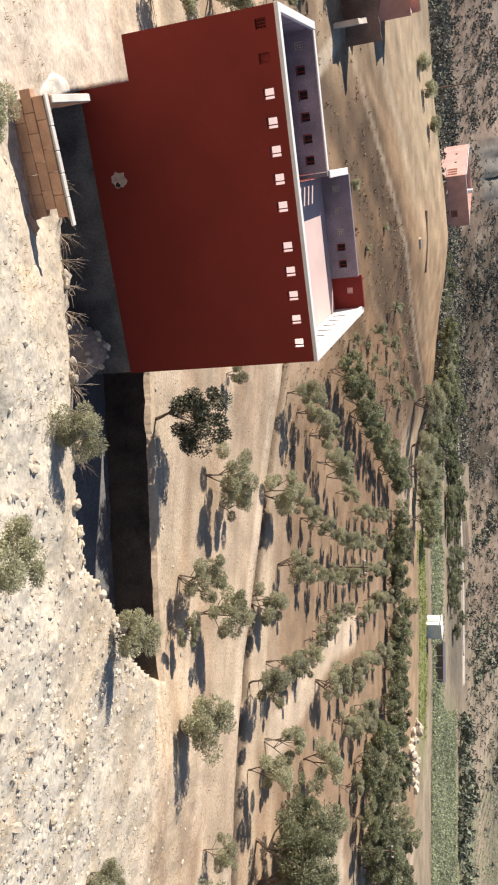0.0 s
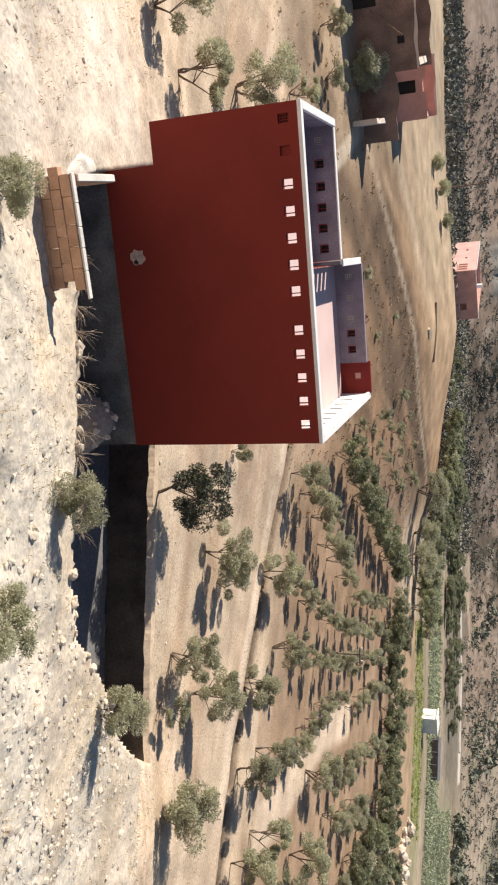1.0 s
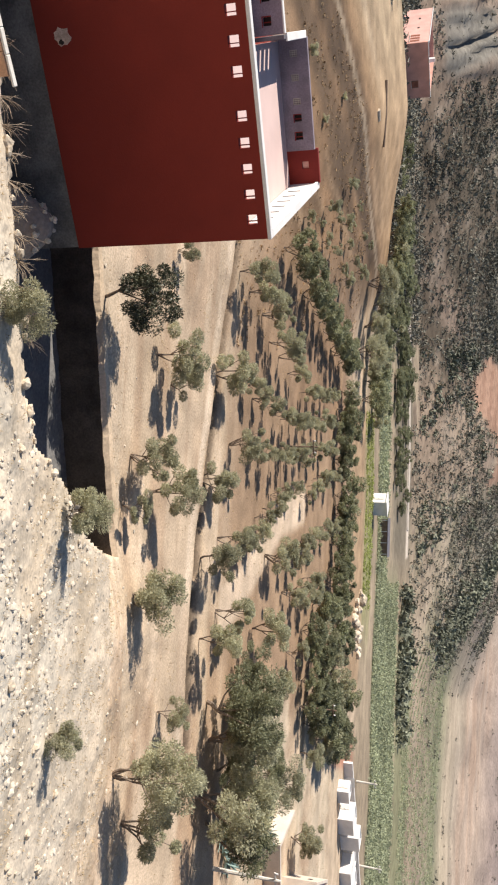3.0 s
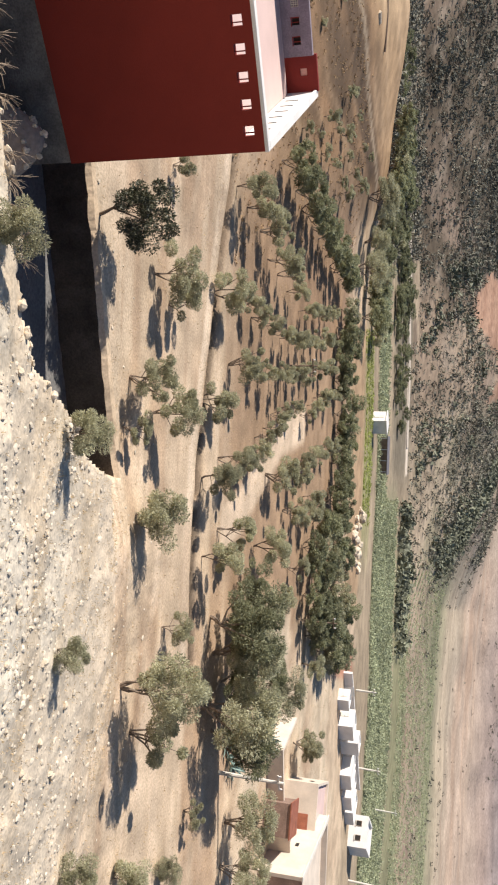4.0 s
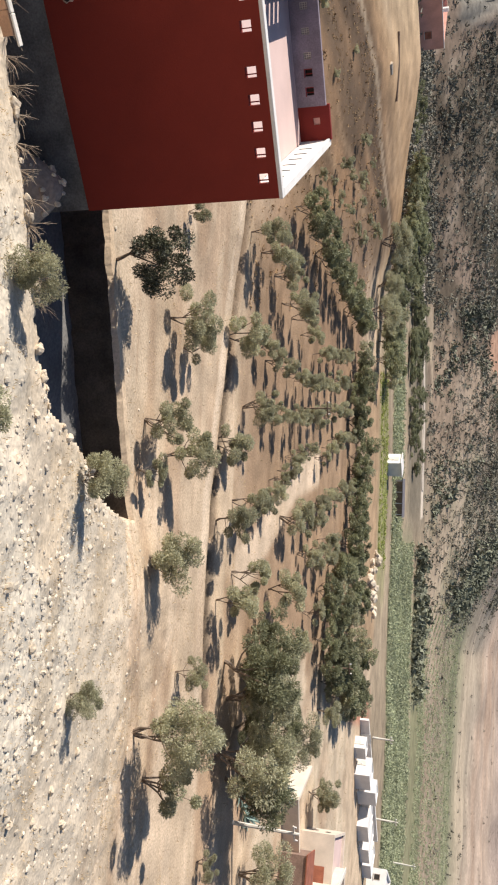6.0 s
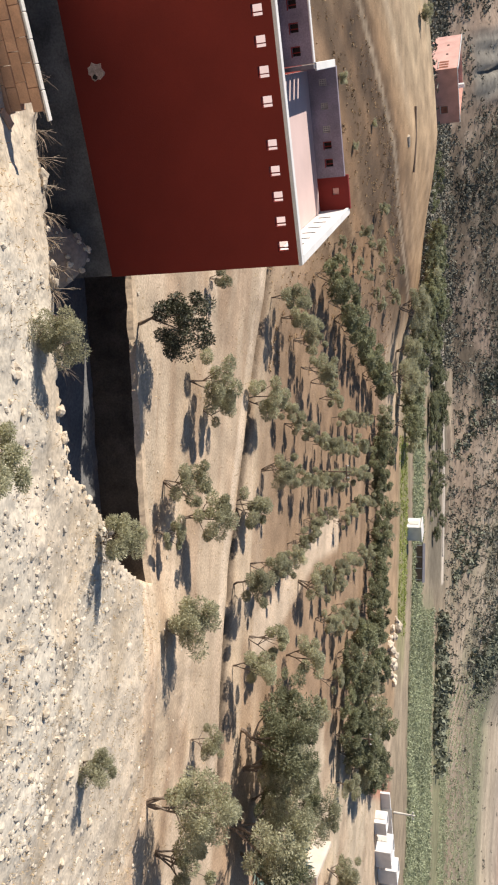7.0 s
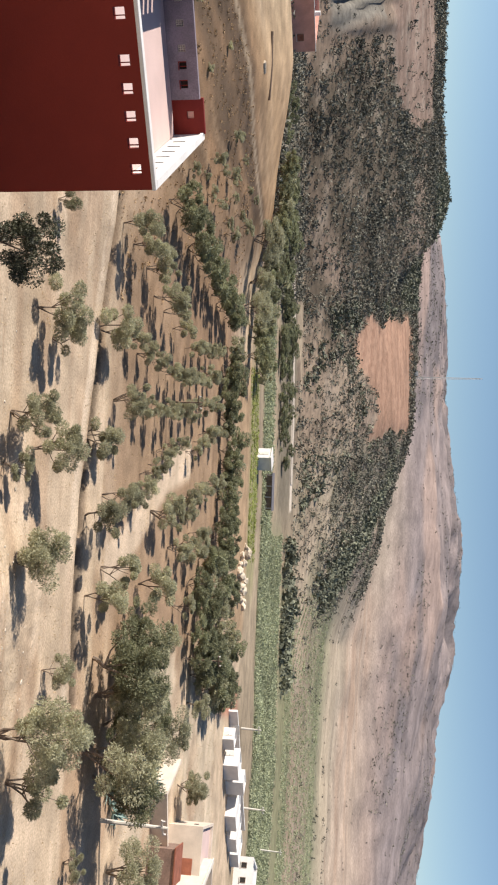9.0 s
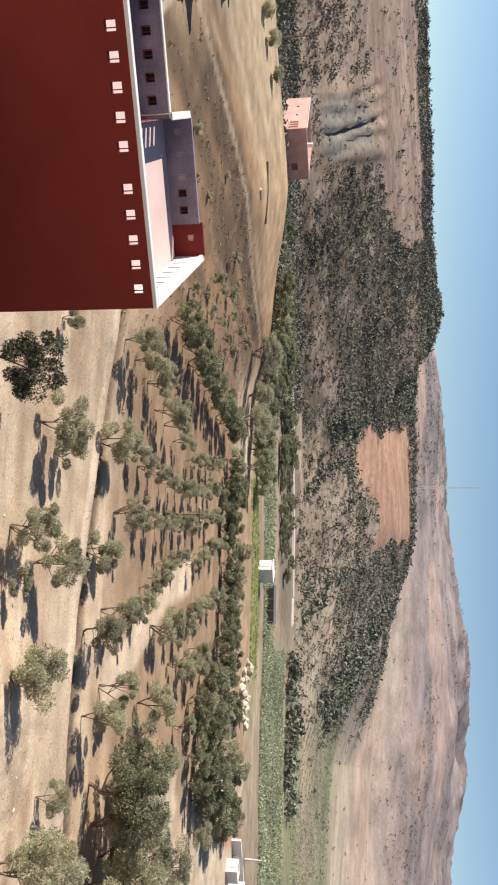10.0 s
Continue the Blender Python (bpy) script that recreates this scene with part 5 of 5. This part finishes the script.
court = empty("courtyard_wall", pose(20.6, 56.4, 0, 0, 0, 12), "pale rendered courtyard wall beside the track", "wall")
part("wall", boxes((0, 0, -0.4, 0.25, 4.5, 1.2), (0.25, 0, -0.4, 4.2, 0.25, 1.2), (5.2, 0, -0.4, 8.2, 0.25, 1.6)), BEIGE, court)
part("gate", boxes((4.2, 0.08, 0.0, 5.2, 0.16, 1.5)), RUST, court)
shed = empty("brick_shed", pose(24.2, 56.4, 0, 0, 0, -14), "small red-brown shed with a sheet roof", "shed")
part("wall", boxes((0, 0, -0.4, 2.2, 0.15, 1.9), (0, 2.2, -0.4, 2.2, 2.35, 1.9), (0, 0.15, -0.4, 0.15, 2.2, 1.9), (2.05, 0.15, -0.4, 2.2, 2.2, 1.9)), MUD, shed)
part("roof", boxes((-0.1, -0.1, 1.9, 2.3, 2.45, 1.98)), RUST, shed)

ww = empty("white_wall", pose(24.4, 92.6, -0.25, 0, 0, 31), "long whitewashed boundary wall", "wall")
part("wall", boxes((0, 0, -0.4, 19.5, 0.3, 1.0)), WHITE, ww)
part("gate", boxes((2.0, -0.05, 0, 3.4, 0.0, 1.1)), STEEL, ww)
wh = empty("white_house", pose(43.2, 100.6, -0.1, 0, 0, -36), "small whitewashed flat-roofed house", "house")
part("wall", boxes((0, 0, -0.4, 3.6, 0.25, 2.3), (0, 0.25, -0.4, 0.25, 5, 2.3), (3.35, 0.25, -0.4, 3.6, 5, 2.3), (0.25, 4.75, -0.4, 3.35, 5, 2.3)), WHITE, wh)
part("roof", boxes((0.25, 0.25, 1.9, 3.35, 4.75, 2.05)), WHITE, wh)
window(wh, 0.7, 0.9, 1.2, 1.5, 0.0)
window(wh, 2.3, 0.9, 2.8, 1.5, 0.0)
for s, w, dp, h in ((0.4, 1.6, 1.6, 1.5), (3.4, 2.4, 2.2, 2.0), (6.6, 1.8, 2.0, 2.4), (9.8, 3.6, 2.4, 1.5), (13.2, 3.8, 2.2, 1.35), (16.6, 3.2, 2.2, 1.3)):
    x, y, h = 25.0 + s * 0.857, 89.6 + s * 0.515, h * 0.82
    ob = empty("white_outbuilding", pose(x, y, ground_at(x, y), 0, 0, -58), "low whitewashed flat-roofed outbuilding", "shed", "white outbuildings")
    part("wall", boxes((0, 0, -0.4, w, 0.2, h), (0, dp - 0.2, -0.4, w, dp, h), (0, 0.2, -0.4, 0.2, dp - 0.2, h), (w - 0.2, 0.2, -0.4, w, dp - 0.2, h)), WHITE, ob)
    part("roof", boxes((0.2, 0.2, h - 0.2, w - 0.2, dp - 0.2, h - 0.08)), WHITE, ob)
    door(ob, 0.5, 0, 1.1, 1.1, 0.0, CONCRETE)
hut = empty("white_hut", pose(-5.9, 115.6, ground_at(-5.9, 115.6), 0, 0, -52), "small white pump hut among green crops", "hut")
part("wall", boxes((0, 0, -0.5, 2.2, 2.2, 1.9)), WHITE, hut)
part("roof", boxes((-0.15, -0.15, 1.9, 2.35, 2.35, 2.02)), WHITE, hut)
door(hut, 0.8, 0, 1.5, 1.6, 0.0, CONCRETE)
barn = empty("dark_shed", facing(-2.6, 128.4, -1), "long low dark sheet-metal shed", "shed")
part("wall", boxes((0, 0, -0.5, 5.5, 3, 1.2)), TIMBER, barn)
part("roof", boxes((-0.2, -0.2, 1.2, 5.7, 3.2, 1.3)), CEMENT, barn)
for k in range(4):
    part("post", boxes((0.1 + 1.7 * k, -0.12, -0.5, 0.2 + 1.7 * k, -0.02, 1.2)), STEEL, barn)


# ---- poles, mast, log ----
def pole(x, y, top, lean, label, mat=CONCRETE, r=0.11):
    z = ground_at(x, y)
    root = empty("utility_pole", Matrix.Translation((x, y, z)), label, "pole", "utility poles")
    bm = bmesh.new()
    h = top - z
    tube(bm, [(0, 0, -0.4), (lean * h, 0, h)], [r * 1.2, r * 0.8], 8)
    part("shaft", bm, mat, root)
    arm = part("crossarm", turned(boxes((-0.5, -0.04, h - 0.35, 0.5, 0.04, h - 0.27)), pose(lean * h, 0, 0, 0, 0, 20)), mat, root)
    for k in (-0.42, 0.42):
        part("insulator", turned(soft_box(k - 0.04, -0.04, h - 0.27, k + 0.04, 0.04, h - 0.13, 0.012), pose(lean * h, 0, 0, 0, 0, 20)), WHITE, arm)


PL = "slender concrete utility pole with a short crossarm"
pole(18.22, 45.2, 3.8, 0.03, PL)
pole(-5.96, 56.8, 2.6, 0.0, "thin weathered timber pole among the olives", TIMBER, 0.06)
for x, y, h in ((29.3, 103.9, 2.2), (41.0, 109.6, 2.4), (57.1, 135.9, 2.6), (51.5, 101.2, 4.9)):
    pole(x, y, h, 0.04, PL, CONCRETE, 0.12)
pole(13.8, 67.4, 2.9, 0.02, "thin weathered timber pole among the olives", TIMBER, 0.06)
pole(-65.6, 87.3, 8.4, -0.03, "thin timber pole on the grass hill", TIMBER, 0.09)

mz = ground_at(-71, 508)
mast = empty("radio_mast", pose(-71, 508, mz), "tall thin steel lattice radio mast", "mast")
for k in range(3):
    a = k * math.tau / 3
    bm = bmesh.new()
    tube(bm, [(0.8 * math.cos(a), 0.8 * math.sin(a), -1), (0.3 * math.cos(a), 0.3 * math.sin(a), 83 - mz)], [0.16, 0.13], 5)
    part("leg", bm, WHITE, mast)
bm = bmesh.new()
for i in range(20):
    z0 = i * (82 - mz) / 20
    s = 0.8 - 0.5 * i / 20
    for k in range(3):
        a, b = k * math.tau / 3, (k + 1) * math.tau / 3
        tube(bm, [(s * math.cos(a), s * math.sin(a), z0), (s * math.cos(b), s * math.sin(b), z0 + (82 - mz) / 20)], [0.05, 0.05], 4)
part("bracing", bm, WHITE, mast)
part("equipment_cabin", boxes((-3.5, -2, -1, -1.2, 1, 2.6)), WHITE, mast)

bm = bmesh.new()
tube(bm, [(-46.6, 81.7, 3.4), (-43.6, 83.1, 3.25), (-40.7, 84.4, 3.0)], [0.16, 0.19, 0.14], 7)
tagged(part("fallen_pole", bm, TIMBER), "long dark timber pole lying in dry grass", "log")
bm = bmesh.new()
tube(bm, [(-41.8, 78.6, 3.05), (-41.2, 79.6, 3.0)], [0.28, 0.22], 8)
tagged(part("boulder", bm, ROCK), "pale stone beside a timber pole", "rock")


# ---- agaves ----
def agave(x, y, s, seed):
    root = empty("agave", Matrix.Translation((x, y, ground_at(x, y))), "blue-green agave rosette with pointed leaves", "plant", "agaves")
    rr = random.Random(seed)
    for k in range(16):
        bm = bmesh.new()
        tilt = 0.25 + 0.95 * rr.random()
        pts = [Vector((0.04 + t * math.sin(tilt) * s, 0, t * math.cos(tilt) * s - 0.25 * t * t * s * math.sin(tilt))) for t in (0, 0.35, 0.7, 1.0)]
        vs = []
        for p, w in zip(pts, (0.07, 0.09, 0.06, 0.004)):
            vs.append([bm.verts.new(p + Vector((0, -w * s, 0.02))), bm.verts.new(p + Vector((0, 0, -0.03 * s))), bm.verts.new(p + Vector((0, w * s, 0.02)))])
        for a, b in zip(vs, vs[1:]):
            for j in (0, 1):
                bm.faces.new((a[j], a[j + 1], b[j + 1], b[j]))
        part("leaf", turned(bm, Matrix.Rotation(rr.uniform(0, 6.28), 4, "Z")), AGAVE, root)


for i, (x, y, s) in enumerate(((18.4, 53.6, 1.9), (19.4, 54.4, 1.6), (17.6, 53.0, 1.5), (17.9, 46.8, 1.0), (18.7, 47.6, 1.1), (16.9, 46.2, 0.9))):
    agave(x, y, s, i)
for kind in (*olives, *grand, *dark_olive, *bushes, *far_tree):
    for o in (*kind.children, kind):
        bpy.data.objects.remove(o)
